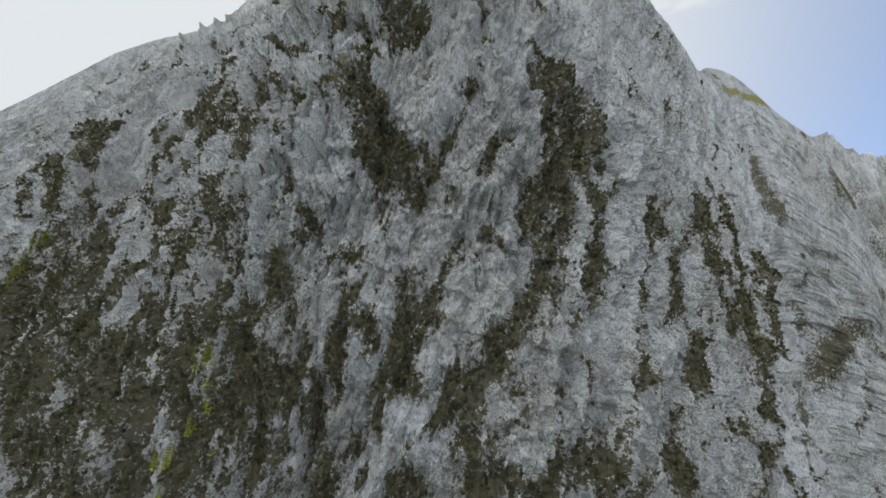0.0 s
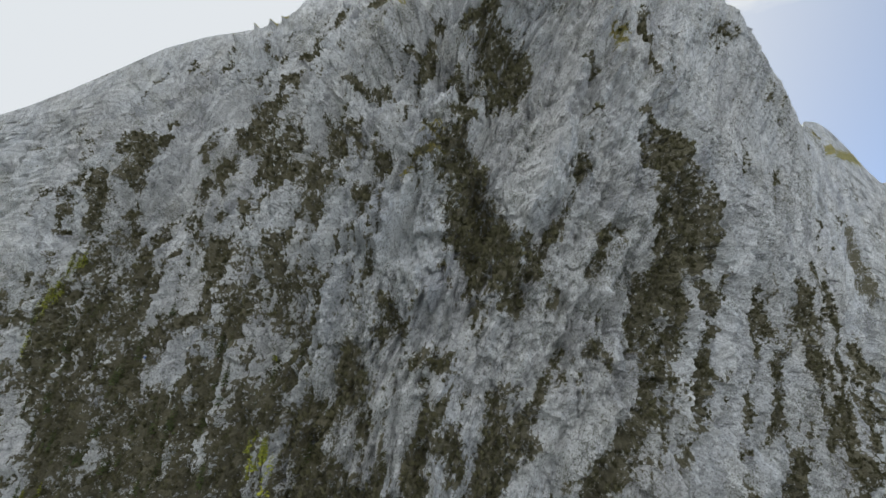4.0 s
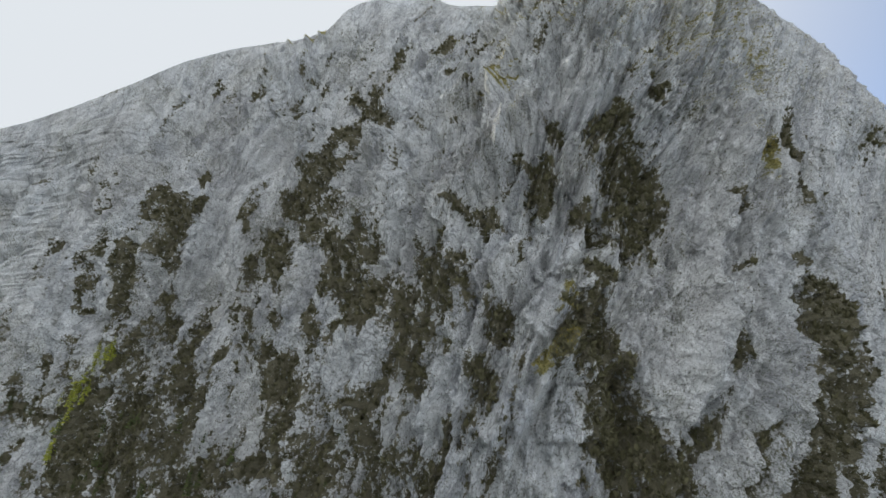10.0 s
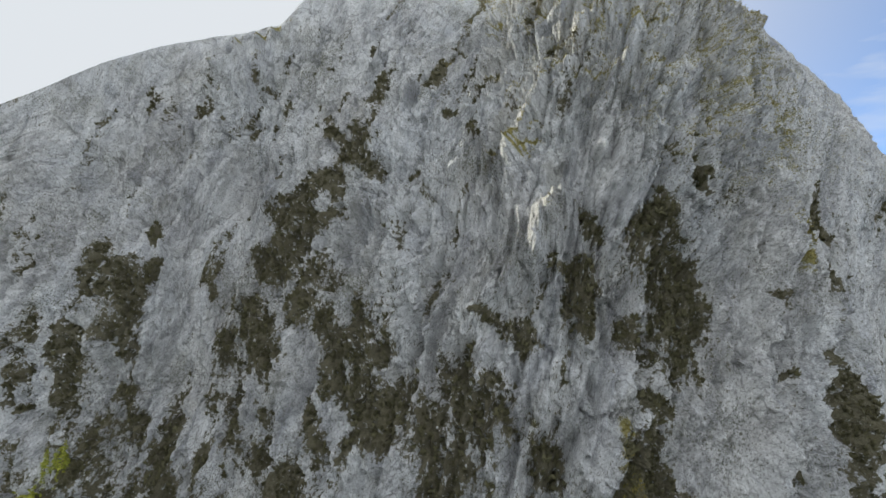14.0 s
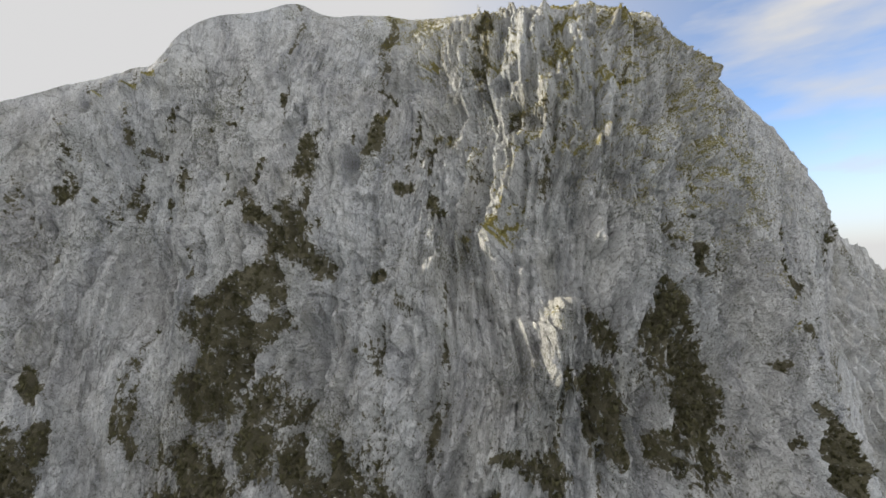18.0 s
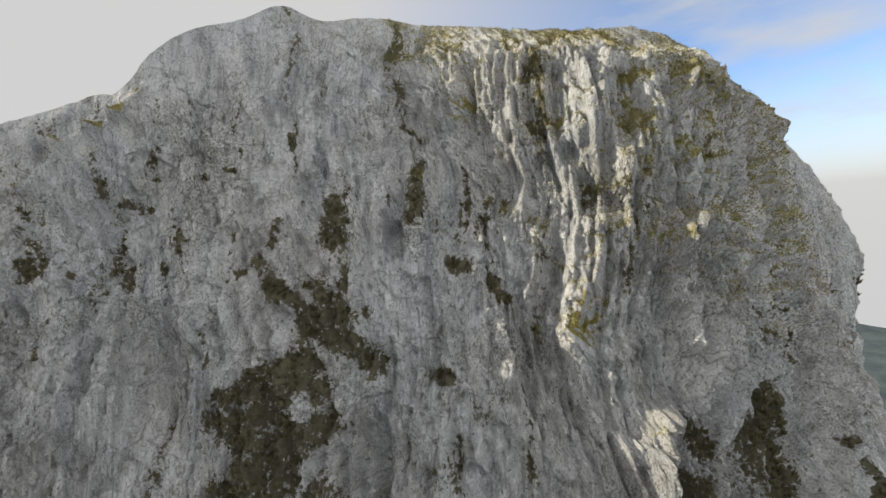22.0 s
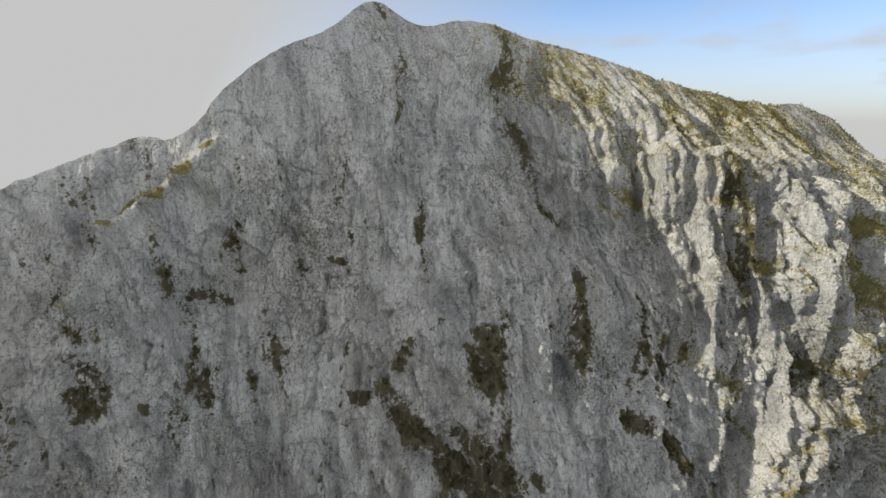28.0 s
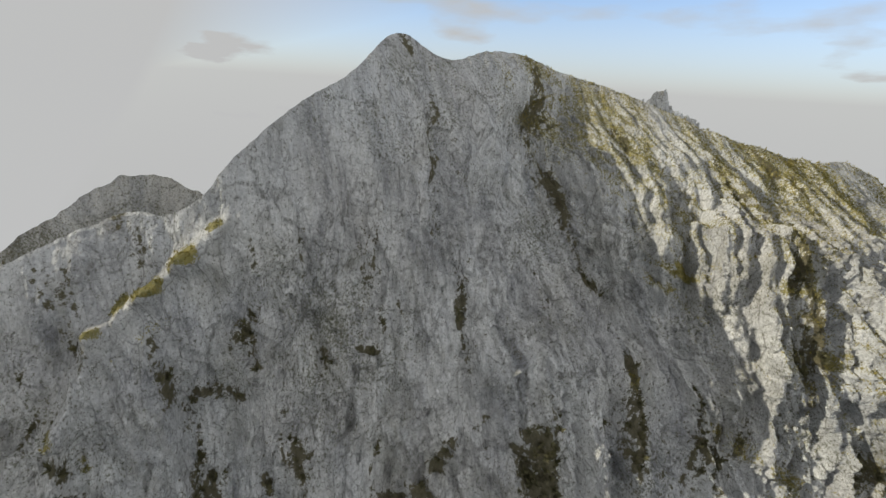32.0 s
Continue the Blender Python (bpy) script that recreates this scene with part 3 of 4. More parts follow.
scrub(-204, 262, -175, 242, 11.8, 1)
scrub(-155, 262, -145, 244, 11.2, 1)
scrub(-35, 264, -31, 271, 6.9, 1)
scrub(-67, 324, -64, 316, 4.2, 1)
scrub(-60, 484, -48, 455, 11.2, 1)
scrub(-36, 464, -40, 438, 11.8, 1)
scrub(-46, 431, -52, 418, 5.3, 1)
scrub(-98, 447, -88, 442, 5.4, 1)
scrub(-74, 439, -68, 427, 3.9, 1)
scrub(-128, 437, -124, 435, 4.2, 1)
scrub(-110, 430, -111, 424, 5.3, 1)
scrub(-186, 416, -180, 395, 20.9, 1)
scrub(-239, 465, -215, 486, 7.9, 1)
scrub(-136, 407, -144, 379, 15.9, 1)
scrub(-146, 360, -135, 349, 9.5, 1)
scrub(-62, 382, -55, 357, 12.2, 1)
scrub(-69, 355, -54, 339, 7.9, 1)
scrub(-45, 349, -39, 336, 7.0, 1)
scrub(49, 417, 55, 397, 8.3, 1)
scrub(59, 392, 61, 358, 10.1, 1)
scrub(44, 433, 45, 418, 4.9, 1)
scrub(-249, 350, -236, 341, 11.6, 1)
scrub(-220, 336, -191, 326, 16.5, 1)
scrub(-201, 309, -176, 301, 18.6, 1)
scrub(-161, 317, -148, 312, 12.6, 1)
scrub(-133, 319, -126, 308, 9.4, 1)
scrub(-326, 323, -315, 287, 15.6, 1)
scrub(-292, 336, -284, 306, 8.8, 1)
scrub(-364, 348, -349, 324, 8.9, 1)
scrub(-377, 331, -369, 291, 9.2, 1)
scrub(-339, 279, -318, 254, 27.9, 1)
scrub(-234, 285, -266, 270, 10.8, 1)
scrub(-30, 342, -25, 325, 5.2, 1)
scrub(11, 349, 3, 330, 6.4, 1)
scrub(-328, 409, -322, 393, 7.4, 1)
scrub(-114, 360, -105, 350, 7.1, 1)
scrub(-58, 484, -44, 463, 12.1, 1)
scrub(-39, 460, -45, 428, 12.8, 1)
scrub(-90, 442, -88, 432, 4.4, 1)
scrub(-98, 460, -87, 450, 4.1, 1)
scrub(-88, 487, -84, 475, 4.0, 1)
scrub(-191, 410, -174, 387, 19.2, 1)
scrub(-193, 392, -173, 377, 12.6, 1)
scrub(-230, 432, -206, 418, 15.5, 1)
scrub(-251, 466, -213, 488, 9.0, 1)
scrub(-231, 455, -212, 446, 11.8, 1)
scrub(-135, 406, -129, 391, 16.8, 1)
scrub(-155, 379, -140, 370, 12.7, 1)
scrub(-118, 406, -111, 395, 6.1, 1)
scrub(-212, 377, -197, 356, 6.8, 1)
scrub(-258, 371, -245, 339, 11.3, 1)
scrub(-223, 335, -202, 327, 14.9, 1)
scrub(-63, 381, -57, 362, 12.0, 1)
scrub(-72, 409, -62, 406, 4.3, 1)
scrub(40, 417, 46, 398, 9.2, 1)
scrub(57, 392, 69, 362, 9.9, 1)
scrub(-334, 402, -325, 415, 9.7, 1)
scrub(-319, 367, -306, 342, 8.7, 1)
scrub(-351, 391, -356, 345, 12.3, 1)
scrub(-294, 350, -279, 312, 7.4, 1)
scrub(-329, 345, -331, 297, 17.1, 1)
scrub(-209, 535, -194, 515, 6.8, 1)
scrub(-124, 436, -121, 428, 3.2, 1)
scrub(-109, 427, -111, 421, 5.0, 1)
scrub(-75, 433, -69, 429, 4.4, 1)
scrub(3, 456, 8, 454, 3.8, 1)
scrub(-323, 443, -319, 434, 5.4, 1)
scrub(40, 514, 48, 466, 2.6, 1)
scrub(-368, 317, -350, 294, 12.9, 1)
scrub(-251, 479, -224, 509, 8.3, 1)
scrub(-253, 452, -222, 451, 19.0, 1)
scrub(-266, 427, -238, 398, 14.5, 1)
scrub(-192, 415, -177, 410, 14.4, 1)
scrub(-207, 419, -203, 400, 8.6, 1)
scrub(-273, 406, -258, 379, 9.9, 1)
scrub(-211, 549, -201, 533, 7.0, 1)
scrub(-41, 517, -35, 511, 3.3, 1)
scrub(-116, 430, -109, 426, 6.3, 1)
scrub(-127, 435, -125, 434, 3.4, 1)
scrub(-75, 436, -70, 435, 4.6, 1)
scrub(-335, 437, -328, 421, 12.3, 1)
scrub(-336, 468, -329, 458, 4.5, 1)
scrub(-365, 445, -351, 425, 13.1, 1)
scrub(-133, 409, -123, 407, 10.2, 1)
scrub(-87, 487, -87, 477, 3.5, 1)
scrub(-93, 460, -96, 443, 5.0, 1)
scrub(-1, 456, 6, 453, 3.2, 1)
scrub(42, 511, 42, 493, 3.2, 1)
scrub(-216, 538, -206, 528, 6.8, 1)
scrub(-244, 506, -220, 513, 5.7, 1)
scrub(-258, 487, -242, 477, 10.3, 1)
scrub(-235, 494, -232, 472, 9.9, 1)
scrub(-264, 458, -252, 449, 11.8, 1)
scrub(-151, 496, -157, 492, 3.2, 1)
scrub(-341, 570, -338, 567, 6.9, 1)
scrub(-92, 463, -94, 456, 5.7, 1)
scrub(-39, 512, -38, 501, 2.8, 1)
scrub(2, 456, 7, 453, 3.3, 1)
scrub(-168, 507, -165, 506, 2.7, 1)
scrub(-234, 561, -231, 551, 5.6, 1)
scrub(-202, 580, -200, 568, 4.2, 1)
scrub(-245, 556, -238, 558, 2.9, 1)
scrub(-228, 548, -217, 540, 5.8, 1)
scrub(-217, 534, -205, 524, 7.1, 1)
scrub(-256, 498, -239, 503, 6.1, 1)
scrub(-227, 506, -218, 503, 8.4, 1)
scrub(-295, 601, -287, 598, 4.1, 1)
scrub(-340, 587, -337, 571, 5.0, 1)
scrub(-334, 569, -333, 565, 3.2, 1)
scrub(-150, 553, -149, 552, 4.0, 1)
scrub(-137, 539, -136, 535, 5.0, 1)
scrub(-171, 508, -165, 508, 3.5, 1)
scrub(-190, 536, -190, 532, 2.1, 1)
scrub(-321, 563, -320, 562, 2.8, 1)
scrub(-227, 571, -220, 581, 3.1, 1)
scrub(-209, 591, -212, 586, 2.5, 1)
scrub(-196, 586, -197, 574, 4.3, 1)
scrub(-211, 580, -210, 577, 4.0, 1)
scrub(-215, 538, -209, 535, 7.8, 1)
scrub(-298, 602, -288, 598, 3.8, 1)
scrub(-335, 580, -332, 570, 4.0, 1)
scrub(-151, 553, -149, 551, 4.4, 1)
scrub(-146, 629, -139, 627, 2.5, 1)
scrub(-338, 597, -337, 592, 3.0, 1)
scrub(-137, 543, -136, 541, 4.6, 1)
scrub(-243, 613, -239, 612, 1.7, 1)
# grassy ledges
turf(-78, 399, -76, 388, 3.0, 2)
turf(-77, 380, -88, 364, 2.3, 2)
turf(-111, 519, -103, 533, 5.0, 2)
turf(-76, 395, -81, 387, 3.0, 2)
turf(-74, 382, -87, 362, 2.4, 2)
turf(-113, 521, -102, 540, 6.0, 0.9)
turf(-114, 560, -105, 535, 3.6, 0.9)
turf(22, 492, 21, 477, 8.2, 2)
turf(-103, 549, -95, 553, 3.5, 0.9)
turf(-113, 529, -110, 522, 5.3, 0.9)
turf(-104, 484, -96, 489, 2.2, 0.9)
turf(-121, 576, -110, 567, 4.5, 0.9)
turf(-69, 602, -63, 595, 6.4, 0.9)
turf(19, 493, 22, 476, 9.3, 0.9)
turf(-104, 547, -102, 533, 6.0, 0.9)
turf(-72, 601, -66, 606, 4.2, 0.9)
turf(-55, 587, -71, 585, 2.0, 0.9)
turf(-102, 481, -92, 488, 1.8, 0.9)
turf(-123, 634, -121, 627, 3.8, 0.9)
turf(-114, 561, -109, 548, 3.7, 0.9)
turf(-90, 557, -74, 556, 2.5, 0.9)
turf(-118, 639, -116, 638, 4.8, 0.9)
turf(-135, 627, -140, 629, 2.0, 0.9)
turf(-67, 611, -71, 601, 3.2, 0.9)
turf(-75, 584, -70, 586, 2.4, 0.9)
turf(-62, 586, -55, 585, 1.8, 0.9)
turf(-93, 558, -90, 559, 3.4, 0.9)
turf(-105, 543, -105, 524, 6.0, 0.9)
turf(-44, 622, -41, 619, 3.1, 0.9)
turf(-92, 611, -90, 612, 2.7, 0.9)
turf(-126, 586, -124, 581, 3.1, 0.9)
turf(-312, 628, -302, 633, 2.8, 0.9)
turf(-323, 619, -319, 622, 2.5, 0.9)
turf(-297, 641, -293, 643, 2.4, 0.9)
turf(-127, 522, -123, 523, 2.6, 0.9)
turf(-297, 647, -291, 653, 3.0, 2)
turf(-308, 639, -303, 642, 3.0, 2)
turf(-286, 661, -283, 663, 1.7, 2)
turf(-320, 630, -322, 629, 1.8, 2)
turf(-336, 605, -336, 604, 2.4, 2)
turf(-332, 593, -332, 591, 1.9, 2)
turf(-115, 639, -114, 637, 2.9, 2)
turf(-155, 598, -152, 600, 2.4, 2)
turf(-62, 626, -59, 622, 3.4, 2)
turf(-316, 636, -313, 639, 2.0, 2)
turf(255, 527, 352, 553, 9.2, 2)
turf(417, 448, 425, 429, 8.6, 2)


def along(x, z):
    """Where the fall line through (x, z) leaves the crest, as length along the crest."""
    drop = np.interp(z, [0, 300, 450, 700, 780], [225, 145, 98, 0, -32])
    top = x + np.clip((x + 330) / 250, 0, 1) * drop + 9 * swell(x / 70, z / 80, 2)
    c = np.array(CREST, float)
    run = np.concatenate([[0], np.cumsum(np.hypot(np.diff(c[:, 0]), np.diff(c[:, 1])))])
    extra = sum(np.interp(top + d, c[:, 0], run - c[:, 0]) for d in (-20, -10, 0, 10, 20)) / 5
    mid = np.interp(-80, c[:, 0], run - c[:, 0])
    return top + (extra - mid) * 0.5 * np.clip((z - 300) / 400, 0.15, 1)


def relief(x, z):
    """How far the rock stands out of the smooth wall, in metres."""
    q = along(x, z)
    x_wall, x = x, x + 1.1 * np.maximum(x - 110, 0)
    calm = np.zeros_like(x)
    for a, b, w, k in SLABS:
        calm = np.maximum(calm, k * stroke(x_wall, z, a, b, w))
    rim = rim_at(z)
    east = np.clip((x - rim + 10) / 35, 0, 1) * np.clip((90 - x) / 50, 0, 1) * np.clip((z - 410) / 60, 0, 1)
    flank = np.clip((x - 70) / 60, 0, 1)
    face = np.clip((rim + 5 - x) / 30, 0, 1) * np.clip((z - 500) / 70, 0, 1)
    wx = q + (1 - 0.6 * east) * (9 * swell(x / 50, z / 80, 3) + 3 * swell(x / 18, z / 26, 13))
    fluted = (1 + 0.25 * east + 0.1 * np.clip((x - 20) / 50, 0, 1)) * (1 - 0.15 * flank) * (1 - 0.6 * face)
    calm = np.maximum(calm, 0.35 * face)
    out = 10 * (1 - 0.7 * face) * rough(x / 110, z / 130, 11, 2) + 6 * (1 - 0.5 * face) * swell((q + 12 * swell(x / 40, z / 40, 6)) / 42, z / 62, 12) * (1 - 0.6 * calm)
    out = out + (1 - 0.75 * calm) * fluted * ((9 - 3 * east) * (ribs(wx / 36, z / 200, 21) - 0.5) + 7.5 * (ribs((wx + 4 * swell(x / 25, z / 40, 9)) / 15, z / 80, 31) - 0.5))
    fine = (3.4 + 0.6 * east) * (ribs((wx + 2.5 * swell(x / 9, z / 14, 19)) / 6.5, z / 28, 41) - 0.5) + 1.7 * (ribs((wx + 1.2 * swell(x / 4, z / 6, 29)) / 3.2, z / 10, 43) - 0.5)
    crag = 3.6 * rough(x / 15, z / 18, 51, 5, 0.58) + 3.0 * (ribs((x + 0.6 * z) / 17, (z - 0.4 * x) / 21, 53) - 0.5)
    out = out + (1 - 0.65 * calm) * (fluted * fine + crag * (1 - 0.7 * east) * (1 - 0.3 * flank) * (1 - 0.05 * face))
    out = out + face * (1 - calm) * 4.5 * (ribs((x + 0.45 * z + 6 * swell(x / 22, z / 22, 15)) / 30, (z - 0.4 * x) / 70, 57) - 0.5)
    block = 2.2 * (ribs((x + 0.2 * z) / 6.5, z / 9, 63) - 0.5) + 1.5 * (ribs((x - 0.3 * z) / 3.4, z / 4.6, 65) - 0.5) + 1.0 * rough(x / 2.6, z / 3.2, 67, 2)
    out = out + (1 - 0.55 * calm) * block * np.clip((430 - np.abs(x + 110)) / 60, 0, 1)
    ledge = swell(x / 50, z / 13 + 0.25 * swell(x / 20, z / 20, 5), 61)
    out = out + (1 - 0.8 * calm) * 1.3 * np.clip(ledge * 3, -1, 1) * np.clip((600 - z) / 60, 0.15, 1) * (1 - flank)
    # broken faces along the fall line
    bend = wx + 3 * swell(x / 13, z / 17, 81) + 0.22 * z
    out = out + (1 - 0.5 * calm) * (1 - 0.15 * east) * (4.2 * facets(bend / 13, z / 24, 83)[0] + 2.6 * facets((bend + 1.5 * swell(x / 5, z / 6, 85)) / 5.2, z / 9.5, 87)[0])
    # tall pillars with broad west sides
    wave = wx + 4 * swell(x / 26, z / 60, 16)
    pillar = 0
    for period, share in ((15.5, 0.5), (6.3, 0.32), (3.1, 0.18)):
        turn = (wave + 0.25 * period * swell(x / period, z / (5 * period), 18)) / period
        turn = turn - np.floor(turn)
        pillar = pillar + share * np.minimum(turn / 0.62, (1 - turn) / 0.38)
    lit = np.clip((x - rim + 12) / 30, 0, 1) * np.clip((75 - x) / 50, 0, 1) * np.clip((z - 420) / 60, 0, 1) * np.clip((700 - z) / 80, 0.4, 1)
    ribbed = np.clip((z - 400) / 80, 0, 1) * np.clip((x + 420) / 80, 0, 1) * (1 - 0.6 * calm)
    out = out + np.maximum(9.5 * lit, 4.2 * ribbed) * (pillar - 0.5)
    # a step in the wall whose sunny side looks west
    edge = np.clip((x - np.interp(z, [380, 444, 594, 626, 649, 682], [-108, -104, -116, -126, -134, -125]) - 5 * swell(x / 30, z / 40, 8)) / 42, 0, 1)
    out = out + 16 * edge * edge * (3 - 2 * edge) * np.clip((60 - x) / 130, 0, 1) * np.clip((z - 420) / 80, 0, 1) * np.clip((715 - z) / 70, 0, 1)
    for a, b, w, k in SPURS:
        out = out + 1.25 * k * stroke(x_wall, z, a, b, w)
    return out


STEP = 0.85


def build_mountain():
    xs = np.concatenate([np.linspace(-1000, -460, 60, endpoint=False), np.arange(-460, -135, STEP), np.arange(-135, -30, 0.55), np.arange(-30, 260, STEP), np.linspace(260, 700, 60)])
    ss = np.concatenate([np.linspace(-1, 0, 25, endpoint=False), np.linspace(0, 0.2, 25, endpoint=False), np.arange(0.2, 1.0, STEP / 700), np.linspace(1.0, 1.25, 40), np.linspace(1.27, 3.3, 24)])
    gx, gs = np.meshgrid(xs, ss)
    shape = gx.shape
    x, s = gx.ravel(), gs.ravel()
    y, z = wall_base(x, s)
    px, py, pz = (v.reshape(shape) for v in (x, y, z))
    # the outward normal of the smooth wall
    du = np.stack([np.gradient(v, axis=1) for v in (px, py, pz)], -1)
    dv = np.stack([np.gradient(v, axis=0) for v in (px, py, pz)], -1)
    nrm = np.cross(du, dv)
    nrm /= np.linalg.norm(nrm, axis=-1, keepdims=True) + 1e-9
    for _ in range(2):
        nrm = (nrm + np.roll(nrm, 3, 0) + np.roll(nrm, -3, 0) + np.roll(nrm, 3, 1) + np.roll(nrm, -3, 1)) / 5
    out = relief(x, z).reshape(shape)
    out = out * np.clip((pz + 60) / 120, 0.15, 1)
    out[gs > 1.0] *= 0.8
    tame = np.clip(1 - np.abs(gs - 1.0) / 0.09, 0, 1) ** 0.8 * 0.84
    out = out * (1 - tame)
    out = out * (1 - 0.6 * np.clip((gx + 5) / 40, 0, 1) * np.clip((gs - 0.62) / 0.15, 0, 1))
    pos = np.stack([px, py, pz], -1) + nrm * out[..., None]
    rows, cols = shape
    idx = np.arange(rows * cols).reshape(shape)
    quads = np.stack([idx[:-1, :-1], idx[:-1, 1:], idx[1:, 1:], idx[1:, :-1]], -1).reshape(-1, 4)
    me = bpy.data.meshes.new("mountain")
    me.vertices.add(rows * cols)
    me.vertices.foreach_set("co", pos.reshape(-1, 3).astype(np.float32).ravel())
    me.loops.add(quads.size)
    me.loops.foreach_set("vertex_index", quads.ravel().astype(np.int32))
    me.polygons.add(len(quads))
    me.polygons.foreach_set("loop_start", np.arange(0, quads.size, 4, dtype=np.int32))
    me.polygons.foreach_set("use_smooth", np.zeros(len(quads), bool))
    me.update(calc_edges=True)
    # growth: the places where it stands, and ledges that are flat enough
    dzx = np.gradient(pos, axis=0)
    dzu = np.gradient(pos, axis=1)
    n2 = np.cross(dzu, dzx)
    n2 /= np.linalg.norm(n2, axis=-1, keepdims=True) + 1e-9
    flat = n2[..., 2].ravel()
    scrub, turf = np.zeros_like(x), np.zeros_like(x)
    for a, b, w, k in SCRUBS:
        scrub = np.maximum(scrub, k * stroke(x, z, a, b, 0.95 * w))
    for a, b, w, k in TURFS:
        turf = np.maximum(turf, k * stroke(x, z, a, b, w))
    low = np.clip((430 - z) / 220, 0, 1) * np.clip((60 - x) / 160, 0.25, 1)
    fall = along(x, z)
    field = rough((fall + 8 * swell(x / 30, z / 30, 4)) / 18, z / 60, 71, 5, 0.66)
    field = np.where(z < 40, rough(x / 45, y / 45, 73, 5, 0.6), field)
    scrub = np.maximum(scrub, np.clip(0.05 + 1.2 * field + 0.3 * low, 0, 1) * np.clip(0.35 + 0.7 * low, 0, 1))
    scrub = np.clip(1.0 * scrub + 0.8 * field * np.clip(scrub * 3, 0, 1), 0, 1)
    scrub = scrub * np.clip(0.75 + 0.9 * flat, 0.7, 1)
    speck = 0.20 * np.clip((z - 330) / 80, 0, 1) * np.clip((650 - z) / 60, 0.45, 1) * np.clip((x + 260) / 60, 0.5, 1)
    scrub = np.maximum(scrub, speck + 0.25 * field)
    scrub = scrub * (1 - 0.75 * np.clip((x + 50) / 40, 0, 1) * np.clip((z - 510) / 40, 0, 1))
    high = np.clip((z - 470) / 80, 0, 1) * np.clip((x + 150 + 0.45 * (z - 640)) / 50, 0, 1) * np.clip((70 - x) / 40, 0.3, 1)
    turf = (0.40 + 0.2 * np.clip(turf - 0.8, 0, 1)) * np.clip(turf + 0.5 * field * np.clip(2 * turf, 0, 1), 0, 1.5) * np.clip(flat * 1.5 + 0.7, 0, 1) + np.clip(flat - 0.2, 0, 0.3) * np.clip((z - 430) / 100, 0.2, 1) * np.clip((x + 170) / 60, 0.25, 1) + 0.29 * high + 0.28 * field * high
    bend = fall + 9 * swell(x / 50, z / 80, 3) + 3 * swell(x / 13, z / 17, 81) + 0.22 * z
    block = facets((bend + 1.5 * swell(x / 5, z / 6, 85)) / 5.2, z / 9.5, 87)[1] * 0.6 + facets(bend / 2.3, z / 3.6, 89)[1] * 0.4
    for key, v in (("scrub", scrub), ("turf", turf), ("fall", fall), ("up", z), ("block", block)):
        at = me.attributes.new(key, "FLOAT", "POINT")
        at.data.foreach_set("value", v.astype(np.float32))
    me.materials.append(ROCK)
    ob = tagged(new("mountain", me), "steep pale grey limestone mountain face with ribs, gullies and ledges", "mountain", kind="structure")
    return ob, pos.reshape(-1, 3), n2.reshape(-1, 3), scrub, turf, x, z


mountain, ROCK_POS, ROCK_NRM, ROCK_SCRUB, ROCK_TURF, ROCK_X, ROCK_Z = build_mountain()


# ---- ground and distance ----
def build_ground():
    m, n, l, b = material("hazed_valley_floor")
    b.inputs["Roughness"].default_value = 1.0
    g = grain(n, l, place(n, l, (1, 1, 1)), 0.006, 6)
    # blue-grey distance haze is part of the ground colour itself
    l.new(ramp(n, l, g, [(0.35, (0.05, 0.065, 0.07)), (0.65, (0.10, 0.12, 0.12))]), b.inputs["Base Color"])
    bm = bmesh.new()
    bmesh.ops.create_grid(bm, x_segments=60, y_segments=60, size=4900)
    for v in bm.verts:
        v.co.z = 25 * noise.noise(v.co * 0.002) - 720
    me = bpy.data.meshes.new("ground")
    bm.to_mesh(me)
    bm.free()
    me.materials.append(m)
    return tagged(new("ground", me), "wooded valley floor far below the mountain, blue-grey haze put into its colour", "ground", kind="structure")


build_ground()


